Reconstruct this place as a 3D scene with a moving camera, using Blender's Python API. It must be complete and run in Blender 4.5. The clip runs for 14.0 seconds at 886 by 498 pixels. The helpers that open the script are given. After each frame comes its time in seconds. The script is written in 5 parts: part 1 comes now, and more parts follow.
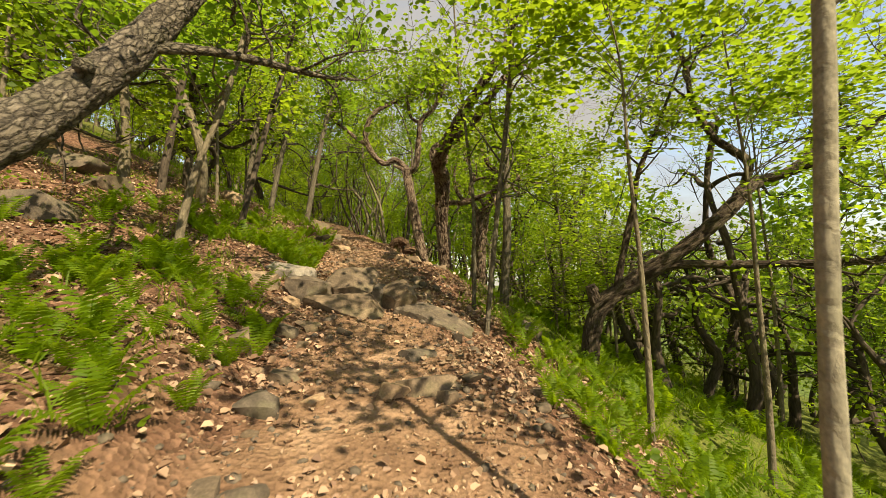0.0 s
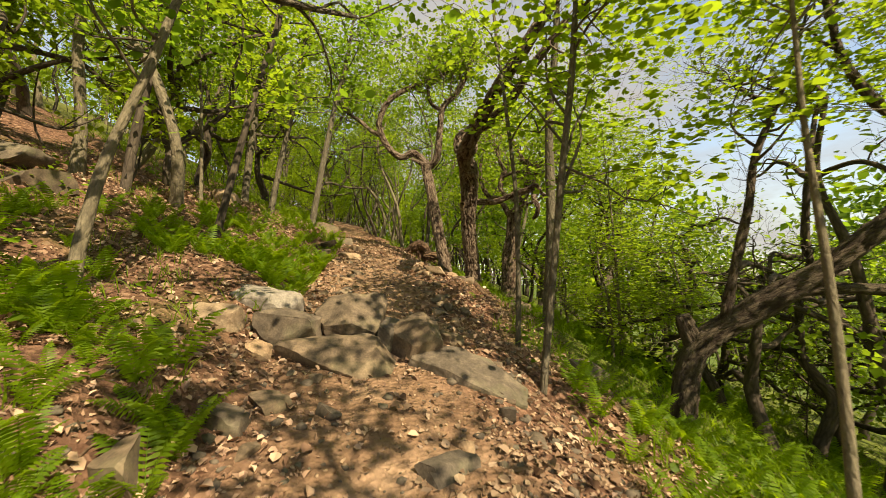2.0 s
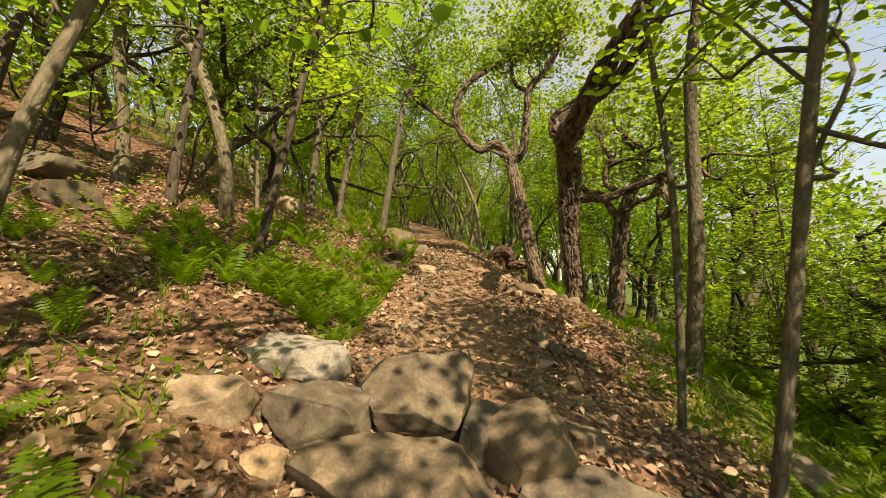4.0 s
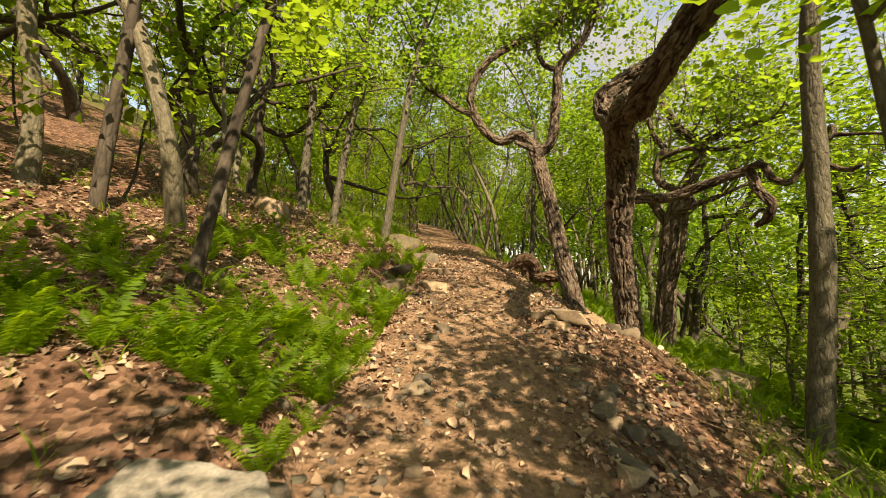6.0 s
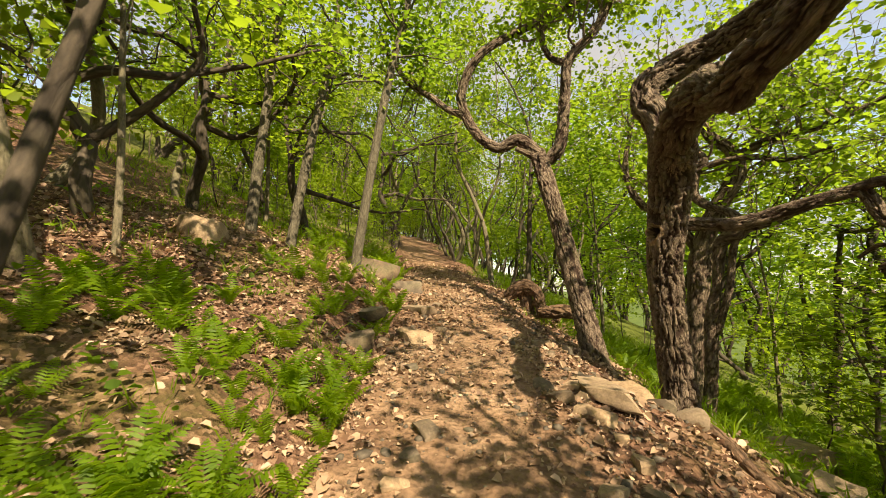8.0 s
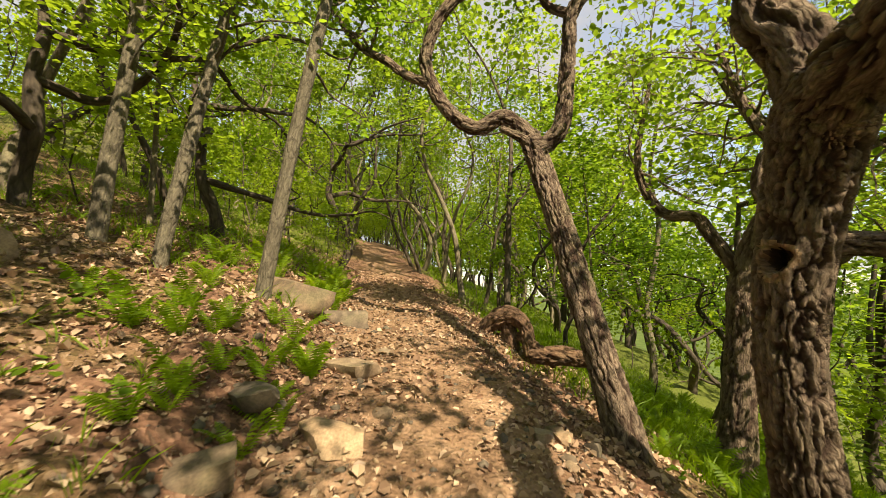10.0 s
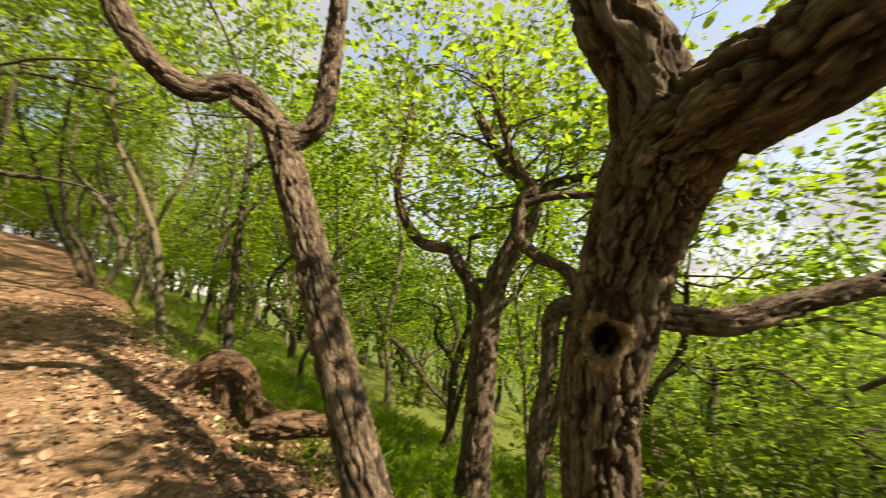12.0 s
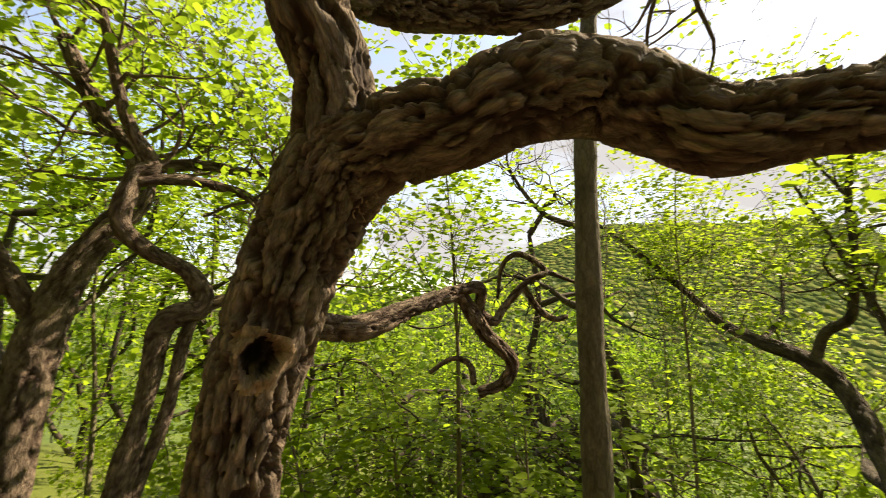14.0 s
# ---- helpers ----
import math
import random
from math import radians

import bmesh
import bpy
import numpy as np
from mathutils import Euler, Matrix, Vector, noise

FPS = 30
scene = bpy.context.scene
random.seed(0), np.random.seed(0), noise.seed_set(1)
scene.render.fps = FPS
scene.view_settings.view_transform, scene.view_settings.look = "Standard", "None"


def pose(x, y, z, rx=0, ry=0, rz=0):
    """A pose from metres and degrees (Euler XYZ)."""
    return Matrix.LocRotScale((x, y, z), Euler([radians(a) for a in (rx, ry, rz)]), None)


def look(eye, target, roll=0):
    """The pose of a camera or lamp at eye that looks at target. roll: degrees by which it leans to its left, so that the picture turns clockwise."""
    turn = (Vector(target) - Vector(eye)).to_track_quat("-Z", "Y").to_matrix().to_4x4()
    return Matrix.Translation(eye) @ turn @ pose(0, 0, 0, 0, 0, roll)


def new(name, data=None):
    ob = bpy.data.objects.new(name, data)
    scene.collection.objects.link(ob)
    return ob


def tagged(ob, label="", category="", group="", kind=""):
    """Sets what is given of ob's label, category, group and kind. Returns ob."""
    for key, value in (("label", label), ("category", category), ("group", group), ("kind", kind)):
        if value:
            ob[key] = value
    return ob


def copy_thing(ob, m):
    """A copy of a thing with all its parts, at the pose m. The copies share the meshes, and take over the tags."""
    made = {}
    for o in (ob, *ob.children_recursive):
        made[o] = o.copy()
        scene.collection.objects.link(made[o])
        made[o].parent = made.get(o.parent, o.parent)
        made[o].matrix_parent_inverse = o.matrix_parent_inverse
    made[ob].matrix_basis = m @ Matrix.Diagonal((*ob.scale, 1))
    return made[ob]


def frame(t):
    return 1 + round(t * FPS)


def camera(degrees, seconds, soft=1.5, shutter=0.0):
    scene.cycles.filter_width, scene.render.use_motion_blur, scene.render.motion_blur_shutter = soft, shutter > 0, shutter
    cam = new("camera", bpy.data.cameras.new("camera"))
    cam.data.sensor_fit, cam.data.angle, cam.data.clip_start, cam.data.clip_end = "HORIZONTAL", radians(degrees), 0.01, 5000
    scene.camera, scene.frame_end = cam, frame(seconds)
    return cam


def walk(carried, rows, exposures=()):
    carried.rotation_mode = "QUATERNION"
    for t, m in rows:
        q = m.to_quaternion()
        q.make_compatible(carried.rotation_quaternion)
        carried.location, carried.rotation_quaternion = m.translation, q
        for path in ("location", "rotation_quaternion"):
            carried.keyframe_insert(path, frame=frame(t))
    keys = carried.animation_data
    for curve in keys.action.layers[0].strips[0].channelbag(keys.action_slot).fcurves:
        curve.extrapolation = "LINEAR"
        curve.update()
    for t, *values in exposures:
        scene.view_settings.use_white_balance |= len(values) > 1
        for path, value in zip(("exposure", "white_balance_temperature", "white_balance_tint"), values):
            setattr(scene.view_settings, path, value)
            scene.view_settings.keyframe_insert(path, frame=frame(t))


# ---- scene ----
cam = camera(94.9, 14.0, 0.85, 0.3)
METRES, EYE, TILT, LEAN, TURN = 10.0, 1.5, 4.0, 0.0, 0.0
ROWS = [
    (0.0, 0.0, 0.0, 0.0, -0.0, 0.0, 0.0),
    (0.5, 0.0057, 0.039, 0.0049, -0.19, -0.07, -0.01),
    (1.0, -0.0095, 0.0787, 0.0026, -0.06, -0.09, -0.08),
    (1.5, -0.0154, 0.1196, 0.0096, 0.8, -0.14, -0.04),
    (2.0, -0.0168, 0.1675, 0.0196, 2.67, -0.17, 0.07),
    (2.5, -0.0281, 0.2119, 0.0189, 5.51, -0.26, 0.25),
    (3.0, -0.0342, 0.2489, 0.026, 8.85, -0.29, 0.47),
    (3.5, -0.0405, 0.2868, 0.0353, 11.85, -0.33, 0.65),
    (6.0, -0.0882, 0.4627, 0.0597, 15.06, -0.29, 1.03),
    (6.5, -0.0828, 0.5016, 0.0676, 14.83, -0.14, 1.01),
    (7.0, -0.0958, 0.5307, 0.0685, 14.5, 0.18, 0.96),
    (7.5, -0.1234, 0.5743, 0.0882, 13.87, 0.56, 0.89),
    (8.0, -0.1252, 0.6038, 0.0913, 12.96, 0.9, 0.84),
    (10.5, -0.1551, 0.8388, 0.1199, 6.93, 1.95, 0.13),
    (11.0, -0.1533, 0.8689, 0.129, 3.21, 2.37, -0.25),
    (11.5, -0.1449, 0.9006, 0.1324, -8.86, 2.78, -1.12),
    (12.0, -0.1432, 0.9155, 0.1322, -26.97, 3.55, -2.28),
    (12.5, -0.1515, 0.9298, 0.136, -43.49, 4.53, -3.2),
    (13.0, -0.1448, 0.9344, 0.134, -57.69, 5.46, -3.7),
    (13.5, -0.1369, 0.9419, 0.1345, -69.31, 6.31, -3.95),
    (14.0, -0.1395, 0.9425, 0.1332, -78.66, 6.96, -3.98),
]
walk(cam, [(t, pose(0, 0, EYE, TILT, LEAN, TURN) @ pose(METRES * x, METRES * y, METRES * z, 90 + pitch, roll, yaw)) for t, x, y, z, yaw, pitch, roll in ROWS],
     exposures=[(0.0, 0.93, 8400, 10), (3.5, 1.0, 8500, 11), (7.0, 1.15, 8300, 12), (11.0, 1.18, 8000, 11), (14.0, 1.34, 8100, 13)])

# ---------------------------------------------------------------- light
SUN_AZ, SUN_EL = radians(140), radians(45)     # azimuth from +y towards +x
sun_way = Vector((math.sin(SUN_AZ) * math.cos(SUN_EL), math.cos(SUN_AZ) * math.cos(SUN_EL), math.sin(SUN_EL)))
world = bpy.data.worlds.new("world")
scene.world = world
world.use_nodes = True
wn, wl = world.node_tree.nodes, world.node_tree.links
sky = wn.new("ShaderNodeTexSky")
sky.sky_type, sky.sun_disc = "NISHITA", False
sky.sun_elevation, sky.sun_rotation = SUN_EL, SUN_AZ
sky.air_density, sky.dust_density, sky.ozone_density = 1.0, 0.6, 1.2
wn["Background"].inputs["Strength"].default_value = 0.15
# thin broken cloud over the blue
wc = wn.new("ShaderNodeTexCoord")
wm = wn.new("ShaderNodeMapping")
wm.inputs["Scale"].default_value = (1.0, 1.0, 2.6)
cloud = wn.new("ShaderNodeTexNoise")
cloud.inputs["Scale"].default_value, cloud.inputs["Detail"].default_value, cloud.inputs["Roughness"].default_value = 2.2, 7, 0.6
ramp = wn.new("ShaderNodeMapRange")
ramp.inputs["From Min"].default_value, ramp.inputs["From Max"].default_value = 0.30, 0.56
wmix = wn.new("ShaderNodeMix")
wmix.data_type = "RGBA"
wmix.inputs["B"].default_value = (1.85, 2.0, 2.3, 1)
wl.new(wc.outputs["Generated"], wm.inputs["Vector"])
wl.new(wm.outputs["Vector"], cloud.inputs["Vector"])
wl.new(cloud.outputs["Fac"], ramp.inputs["Value"])
wl.new(ramp.outputs["Result"], wmix.inputs["Factor"])
wl.new(sky.outputs["Color"], wmix.inputs["A"])
wl.new(wmix.outputs["Result"], wn["Background"].inputs["Color"])

sun = new("sun", bpy.data.lights.new("sun", "SUN"))
sun.data.energy, sun.data.angle, sun.data.color = 5.0, radians(0.6), (1.0, 0.92, 0.76)
sun.matrix_world = look(sun_way * 60, (0, 0, 0))


# ---------------------------------------------------------------- numeric helpers
def hash3(i, j, k, s):
    h = (i * 374761393 + j * 668265263 + k * 1274126177 + s * 974634541) & 0xFFFFFFFF
    h = ((h ^ (h >> 13)) * 1103515245) & 0xFFFFFFFF
    h = ((h ^ (h >> 16)) * 2654435761) & 0xFFFFFFFF
    return ((h ^ (h >> 15)) & 0xFFFFFF) / float(0xFFFFFF)


def vnoise(p, s=0):
    """Smooth value noise in -1..1 at the rows of p."""
    p = np.asarray(p, float)
    i = np.floor(p).astype(np.int64)
    f = p - i
    f = f * f * (3 - 2 * f)
    out = np.zeros(len(p))
    for a in (0, 1):
        for b in (0, 1):
            for c in (0, 1):
                w = (f[:, 0] if a else 1 - f[:, 0]) * (f[:, 1] if b else 1 - f[:, 1]) * (f[:, 2] if c else 1 - f[:, 2])
                out += w * hash3(i[:, 0] + a, i[:, 1] + b, i[:, 2] + c, s)
    return out * 2 - 1


def fbm(p, s=0, octaves=4, gain=0.5):
    p, out, amp = np.asarray(p, float), 0, 1.0
    for o in range(octaves):
        out = out + amp * vnoise(p * 2.03 ** o, s + 17 * o)
        amp *= gain
    return out


def smoothstep(a, b, x):
    t = np.clip((x - a) / (b - a), 0, 1)
    return t * t * (3 - 2 * t)


# ---------------------------------------------------------------- the lie of the land
_ty = np.arange(-80, 400, 0.1)
_tx = np.interp(_ty, [-80, -6, 0, 2.4, 3.3, 4.8, 6, 7.6, 9.5, 11.5, 13, 18.3, 30, 60, 120, 400],
                [12, 0.7, 0.05, -0.3, -0.5, -0.75, -1.0, -1.4, -1.75, -2.15, -2.7, -4.6, -8.6, -21, -50, -160])
_tz = np.interp(_ty, [-80, 0, 2.4, 3.3, 4.7, 5.2, 5.8, 7, 7.6, 9.3, 11.6, 12.8, 18.3, 30, 36, 60, 120, 400],
                [-9, 0.1, 0.47, 0.60, 0.93, 1.06, 1.32, 1.45, 1.58, 1.93, 2.34, 2.58, 3.4, 5.6, 6.4, 8.5, 11, 14])
_k = np.exp(-np.linspace(-2, 2, 15) ** 2)
_k /= _k.sum()
TRAIL_X = np.convolve(np.pad(_tx, 7, "edge"), _k, "valid")
TRAIL_Z = np.convolve(np.pad(_tz, 7, "edge"), _k[4:11] / _k[4:11].sum(), "valid")[4:-4]


def trail_x(y):
    return np.interp(y, _ty, TRAIL_X)


def land(x, y, fine=True):
    """Height of the ground; x and y are arrays."""
    x, y = np.atleast_1d(np.asarray(x, float)), np.atleast_1d(np.asarray(y, float))
    u = x - trail_x(y)
    z = np.interp(y, _ty, TRAIL_Z)
    prof = np.interp(u, [-3000, -400, -120, -45, -20, -8, -4, -2.2, -1.5, -1.0, 0.75, 1.2, 2.0, 4, 8, 30, 110, 260, 600, 3000],
                     [60, 52, 34, 17, 8.6, 3.15, 1.42, 0.72, 0.46, 0.13, -0.1, -0.22, -0.60, -1.6, -3.3, -11.5, -36, -60, -66, -66])
    far = smoothstep(40, 200, np.hypot(x, y))
    p = np.stack([x, y, np.zeros_like(x)], 1)
    z = z * (1 - 0.55 * smoothstep(60, 300, np.abs(u))) + prof
    off = smoothstep(0.6, 1.6, np.abs(u + 0.1))
    z = z + (0.05 + 0.10 * off) * fbm(p * 0.55, 3, 3) * (1 - far)
    if fine:
        z = z + (0.022 + 0.02 * off) * fbm(p * 3.1, 9, 4, 0.55) * (1 - far)
    return z + far * 3 * fbm(p * 0.02, 5, 3)


def ground_at(x, y):
    return float(land([x], [y])[0])


# ---------------------------------------------------------------- materials
def material(name):
    m = bpy.data.materials.new(name)
    m.use_nodes = True
    nt = m.node_tree
    return m, nt, nt.nodes["Principled BSDF"]


def node(nt, kind, **sets):
    n = nt.nodes.new(kind)
    for k, v in sets.items():
        n.inputs[k.replace("_", " ")].default_value = v
    return n


def colour_ramp(nt, stops, fac):
    r = nt.nodes.new("ShaderNodeValToRGB")
    e = r.color_ramp.elements
    while len(e) < len(stops):
        e.new(0.5)
    for q, (pos, col) in zip(e, stops):
        q.position, q.color = pos, (*col, 1)
    nt.links.new(fac, r.inputs["Fac"])
    return r


def mixed(nt, fac, a, b, blend="MIX"):
    n = nt.nodes.new("ShaderNodeMix")
    n.data_type, n.blend_type = "RGBA", blend
    for sock, v in (("Factor", fac), ("A", a), ("B", b)):
        if isinstance(v, (int, float)):
            n.inputs[sock].default_value = v
        elif isinstance(v, tuple):
            n.inputs[sock].default_value = (*v, 1)
        else:
            nt.links.new(v, n.inputs[sock])
    return n.outputs["Result"]


def bark_material(name, dark, light, moss, scale, stretch, bump, moss_amount=0.35, crack=0.6, inner_shade=None):
    """The last colour fills the fissures: inner-bark brown, darkened to paint in shade."""
    m, nt, b = material(name)
    tc = nt.nodes.new("ShaderNodeTexCoord")
    mp = node(nt, "ShaderNodeMapping", Scale=(1, 1, stretch))
    gr = nt.nodes.new("ShaderNodeAttribute")
    gr.attribute_name = "grain"
    nt.links.new(gr.outputs["Vector"], mp.inputs["Vector"])
    n1 = node(nt, "ShaderNodeTexNoise", Scale=scale, Detail=9, Roughness=0.65, Distortion=0.6)
    v1 = node(nt, "ShaderNodeTexVoronoi", Scale=scale * 1.3)
    v1.feature = "DISTANCE_TO_EDGE"
    n2 = node(nt, "ShaderNodeTexNoise", Scale=2.3, Detail=5)
    n3 = node(nt, "ShaderNodeTexNoise", Scale=scale * 7, Detail=4)
    warp = nt.nodes.new("ShaderNodeVectorMath")
    warp.operation = "MULTIPLY_ADD"
    warp.inputs[1].default_value = (0.05, 0.05, 0.05)
    nt.links.new(mp.outputs["Vector"], n1.inputs["Vector"])
    nt.links.new(n1.outputs["Color"], warp.inputs[0])
    nt.links.new(mp.outputs["Vector"], warp.inputs[2])
    nt.links.new(warp.outputs["Vector"], v1.inputs["Vector"])
    nt.links.new(tc.outputs["Object"], n2.inputs["Vector"])
    nt.links.new(mp.outputs["Vector"], n3.inputs["Vector"])
    mid = tuple((p + q) / 2 for p, q in zip(dark, light))
    base = colour_ramp(nt, [(0.25, dark), (0.52, mid), (0.75, light)], n1.outputs["Fac"]).outputs["Color"]
    fine = colour_ramp(nt, [(0.3, (0.72, 0.72, 0.72)), (0.7, (1.15, 1.12, 1.08))], n3.outputs["Fac"]).outputs["Color"]
    base = mixed(nt, 1.0, base, fine, "MULTIPLY")
    patch = nt.nodes.new("ShaderNodeMapRange")
    patch.inputs["From Min"].default_value, patch.inputs["From Max"].default_value = 0.52, 0.72
    patch.inputs["To Max"].default_value = moss_amount
    nt.links.new(n2.outputs["Fac"], patch.inputs["Value"])
    base = mixed(nt, patch.outputs["Result"], base, moss)
    edge = nt.nodes.new("ShaderNodeMapRange")
    edge.inputs["From Max"].default_value = 0.22
    nt.links.new(v1.outputs["Distance"], edge.inputs["Value"])
    base = mixed(nt, 1.0, base, colour_ramp(nt, [(0.0, (crack, crack, crack)), (0.6, (1, 1, 1))], edge.outputs["Result"]).outputs["Color"], "MULTIPLY")
    if inner_shade:
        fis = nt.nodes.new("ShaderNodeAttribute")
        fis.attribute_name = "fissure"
        # follows the furrow depth, so the cracks' shade is part of the colour
        base = mixed(nt, fis.outputs["Fac"], base, inner_shade)
    nt.links.new(base, b.inputs["Base Color"])
    b.inputs["Roughness"].default_value, b.inputs["Specular IOR Level"].default_value = 0.9, 0.25
    height = nt.nodes.new("ShaderNodeMath")
    height.operation = "MULTIPLY_ADD"
    height.inputs[1].default_value = 0.6
    nt.links.new(edge.outputs["Result"], height.inputs[0])
    nt.links.new(n1.outputs["Fac"], height.inputs[2])
    bp = node(nt, "ShaderNodeBump", Strength=bump, Distance=0.03)
    nt.links.new(height.outputs["Value"], bp.inputs["Height"])
    nt.links.new(bp.outputs["Normal"], b.inputs["Normal"])
    return m


def leaf_material(name, a, b_, thin, share=0.5, gloss=0.35):
    """a, b_: range of the leaf's own colour; thin: light that comes through."""
    m, nt, b = material(name)
    geo = nt.nodes.new("ShaderNodeNewGeometry")
    tc = nt.nodes.new("ShaderNodeTexCoord")
    big = node(nt, "ShaderNodeTexNoise", Scale=0.7, Detail=2)
    nt.links.new(tc.outputs["Object"], big.inputs["Vector"])
    col = mixed(nt, geo.outputs["Random Per Island"], a, b_)
    col = mixed(nt, 1.0, col, colour_ramp(nt, [(0.3, (0.75, 0.8, 0.7)), (0.7, (1.2, 1.12, 1.0))], big.outputs["Fac"]).outputs["Color"], "MULTIPLY")
    nt.links.new(col, b.inputs["Base Color"])
    b.inputs["Roughness"].default_value, b.inputs["Specular IOR Level"].default_value = 0.5, gloss
    tr = nt.nodes.new("ShaderNodeBsdfTranslucent")
    tcol = mixed(nt, geo.outputs["Random Per Island"], tuple(0.7 * c for c in thin), tuple(1.25 * c for c in thin))
    nt.links.new(tcol, tr.inputs["Color"])
    mx = nt.nodes.new("ShaderNodeMixShader")
    mx.inputs["Fac"].default_value = share
    nt.links.new(b.outputs["BSDF"], mx.inputs[1])
    nt.links.new(tr.outputs["BSDF"], mx.inputs[2])
    nt.links.new(mx.outputs["Shader"], nt.nodes["Material Output"].inputs["Surface"])
    return m


def ground_material():
    m, nt, b = material("forest_soil")
    tc = nt.nodes.new("ShaderNodeTexCoord")
    at = nt.nodes.new("ShaderNodeAttribute")
    at.attribute_name = "trodden"
    gr = nt.nodes.new("ShaderNodeAttribute")
    gr.attribute_name = "herbs"
    n1 = node(nt, "ShaderNodeTexNoise", Scale=2.2, Detail=8, Roughness=0.62)
    n2 = node(nt, "ShaderNodeTexNoise", Scale=26, Detail=6, Roughness=0.7)
    n3 = node(nt, "ShaderNodeTexVoronoi", Scale=24)
    n4 = node(nt, "ShaderNodeTexNoise", Scale=0.11, Detail=7, Roughness=0.7)
    for n in (n1, n2, n3, n4):
        nt.links.new(tc.outputs["Object"], n.inputs["Vector"])
    dirt = colour_ramp(nt, [(0.3, (0.145, 0.088, 0.056)), (0.5, (0.245, 0.154, 0.098)), (0.72, (0.39, 0.265, 0.178))], n1.outputs["Fac"]).outputs["Color"]
    grit = colour_ramp(nt, [(0.3, (0.7, 0.68, 0.66)), (0.7, (1.2, 1.18, 1.14))], n2.outputs["Fac"]).outputs["Color"]
    dirt = mixed(nt, 1.0, dirt, grit, "MULTIPLY")
    litter = colour_ramp(nt, [(0.0, (0.05, 0.03, 0.02)), (0.45, (0.135, 0.072, 0.048)), (0.8, (0.24, 0.138, 0.094)), (1.0, (0.34, 0.225, 0.16))], n3.outputs["Color"]).outputs["Color"]
    litter = mixed(nt, 1.0, litter, grit, "MULTIPLY")
    herb = colour_ramp(nt, [(0.3, (0.055, 0.085, 0.014)), (0.7, (0.13, 0.19, 0.025))], n2.outputs["Fac"]).outputs["Color"]
    wood = colour_ramp(nt, [(0.3, (0.035, 0.058, 0.014)), (0.55, (0.085, 0.125, 0.026)), (0.75, (0.14, 0.17, 0.042))], n4.outputs["Fac"]).outputs["Color"]
    col = mixed(nt, at.outputs["Fac"], litter, dirt)
    col = mixed(nt, gr.outputs["Fac"], col, herb)
    fr = nt.nodes.new("ShaderNodeAttribute")
    fr.attribute_name = "wooded"
    col = mixed(nt, fr.outputs["Fac"], col, wood)
    nt.links.new(col, b.inputs["Base Color"])
    b.inputs["Roughness"].default_value, b.inputs["Specular IOR Level"].default_value = 0.95, 0.15
    add = nt.nodes.new("ShaderNodeMath")
    nt.links.new(n2.outputs["Fac"], add.inputs[0])
    nt.links.new(n3.outputs["Distance"], add.inputs[1])
    bp = node(nt, "ShaderNodeBump", Strength=0.9, Distance=0.03)
    nt.links.new(add.outputs["Value"], bp.inputs["Height"])
    nt.links.new(bp.outputs["Normal"], b.inputs["Normal"])
    return m


def rock_material(name, a, b_, c, moss=0.25):
    m, nt, b = material(name)
    tc = nt.nodes.new("ShaderNodeTexCoord")
    oi = nt.nodes.new("ShaderNodeObjectInfo")
    n1 = node(nt, "ShaderNodeTexNoise", Scale=5.5, Detail=10, Roughness=0.68, Distortion=0.4)
    n2 = node(nt, "ShaderNodeTexNoise", Scale=60, Detail=5)
    n3 = node(nt, "ShaderNodeTexNoise", Scale=3.2, Detail=5)
    for n in (n1, n2, n3):
        nt.links.new(tc.outputs["Object"], n.inputs["Vector"])
    col = colour_ramp(nt, [(0.3, a), (0.5, b_), (0.72, c)], n1.outputs["Fac"]).outputs["Color"]
    col = mixed(nt, 1.0, col, colour_ramp(nt, [(0.3, (0.7, 0.7, 0.7)), (0.7, (1.15, 1.15, 1.15))], n2.outputs["Fac"]).outputs["Color"], "MULTIPLY")
    col = mixed(nt, 1.0, col, colour_ramp(nt, [(0.0, (0.7, 0.72, 0.75)), (1.0, (1.2, 1.08, 0.95))], oi.outputs["Random"]).outputs["Color"], "MULTIPLY")
    pr = nt.nodes.new("ShaderNodeMapRange")
    pr.inputs["From Min"].default_value, pr.inputs["From Max"].default_value, pr.inputs["To Max"].default_value = 0.55, 0.68, moss
    nt.links.new(n3.outputs["Fac"], pr.inputs["Value"])
    col = mixed(nt, pr.outputs["Result"], col, (0.10, 0.11, 0.05))
    nt.links.new(col, b.inputs["Base Color"])
    b.inputs["Roughness"].default_value = 0.88
    bp = node(nt, "ShaderNodeBump", Strength=0.6, Distance=0.02)
    nt.links.new(n1.outputs["Fac"], bp.inputs["Height"])
    nt.links.new(bp.outputs["Normal"], b.inputs["Normal"])
    return m


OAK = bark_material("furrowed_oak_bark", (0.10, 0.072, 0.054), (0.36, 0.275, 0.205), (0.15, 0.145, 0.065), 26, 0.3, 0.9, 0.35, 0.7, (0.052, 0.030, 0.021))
GREY = bark_material("grey_young_bark", (0.075, 0.064, 0.044), (0.26, 0.225, 0.155), (0.18, 0.18, 0.09), 16, 0.35, 0.5, 0.5, 0.85)
MIDBARK = bark_material("knotty_olive_bark", (0.058, 0.050, 0.036), (0.20, 0.178, 0.128), (0.13, 0.13, 0.07), 16, 0.35, 0.6, 0.5, 0.75)
DARKBARK = bark_material("dark_far_bark", (0.04, 0.031, 0.024), (0.13, 0.105, 0.08), (0.08, 0.08, 0.04), 8, 0.3, 0.5)
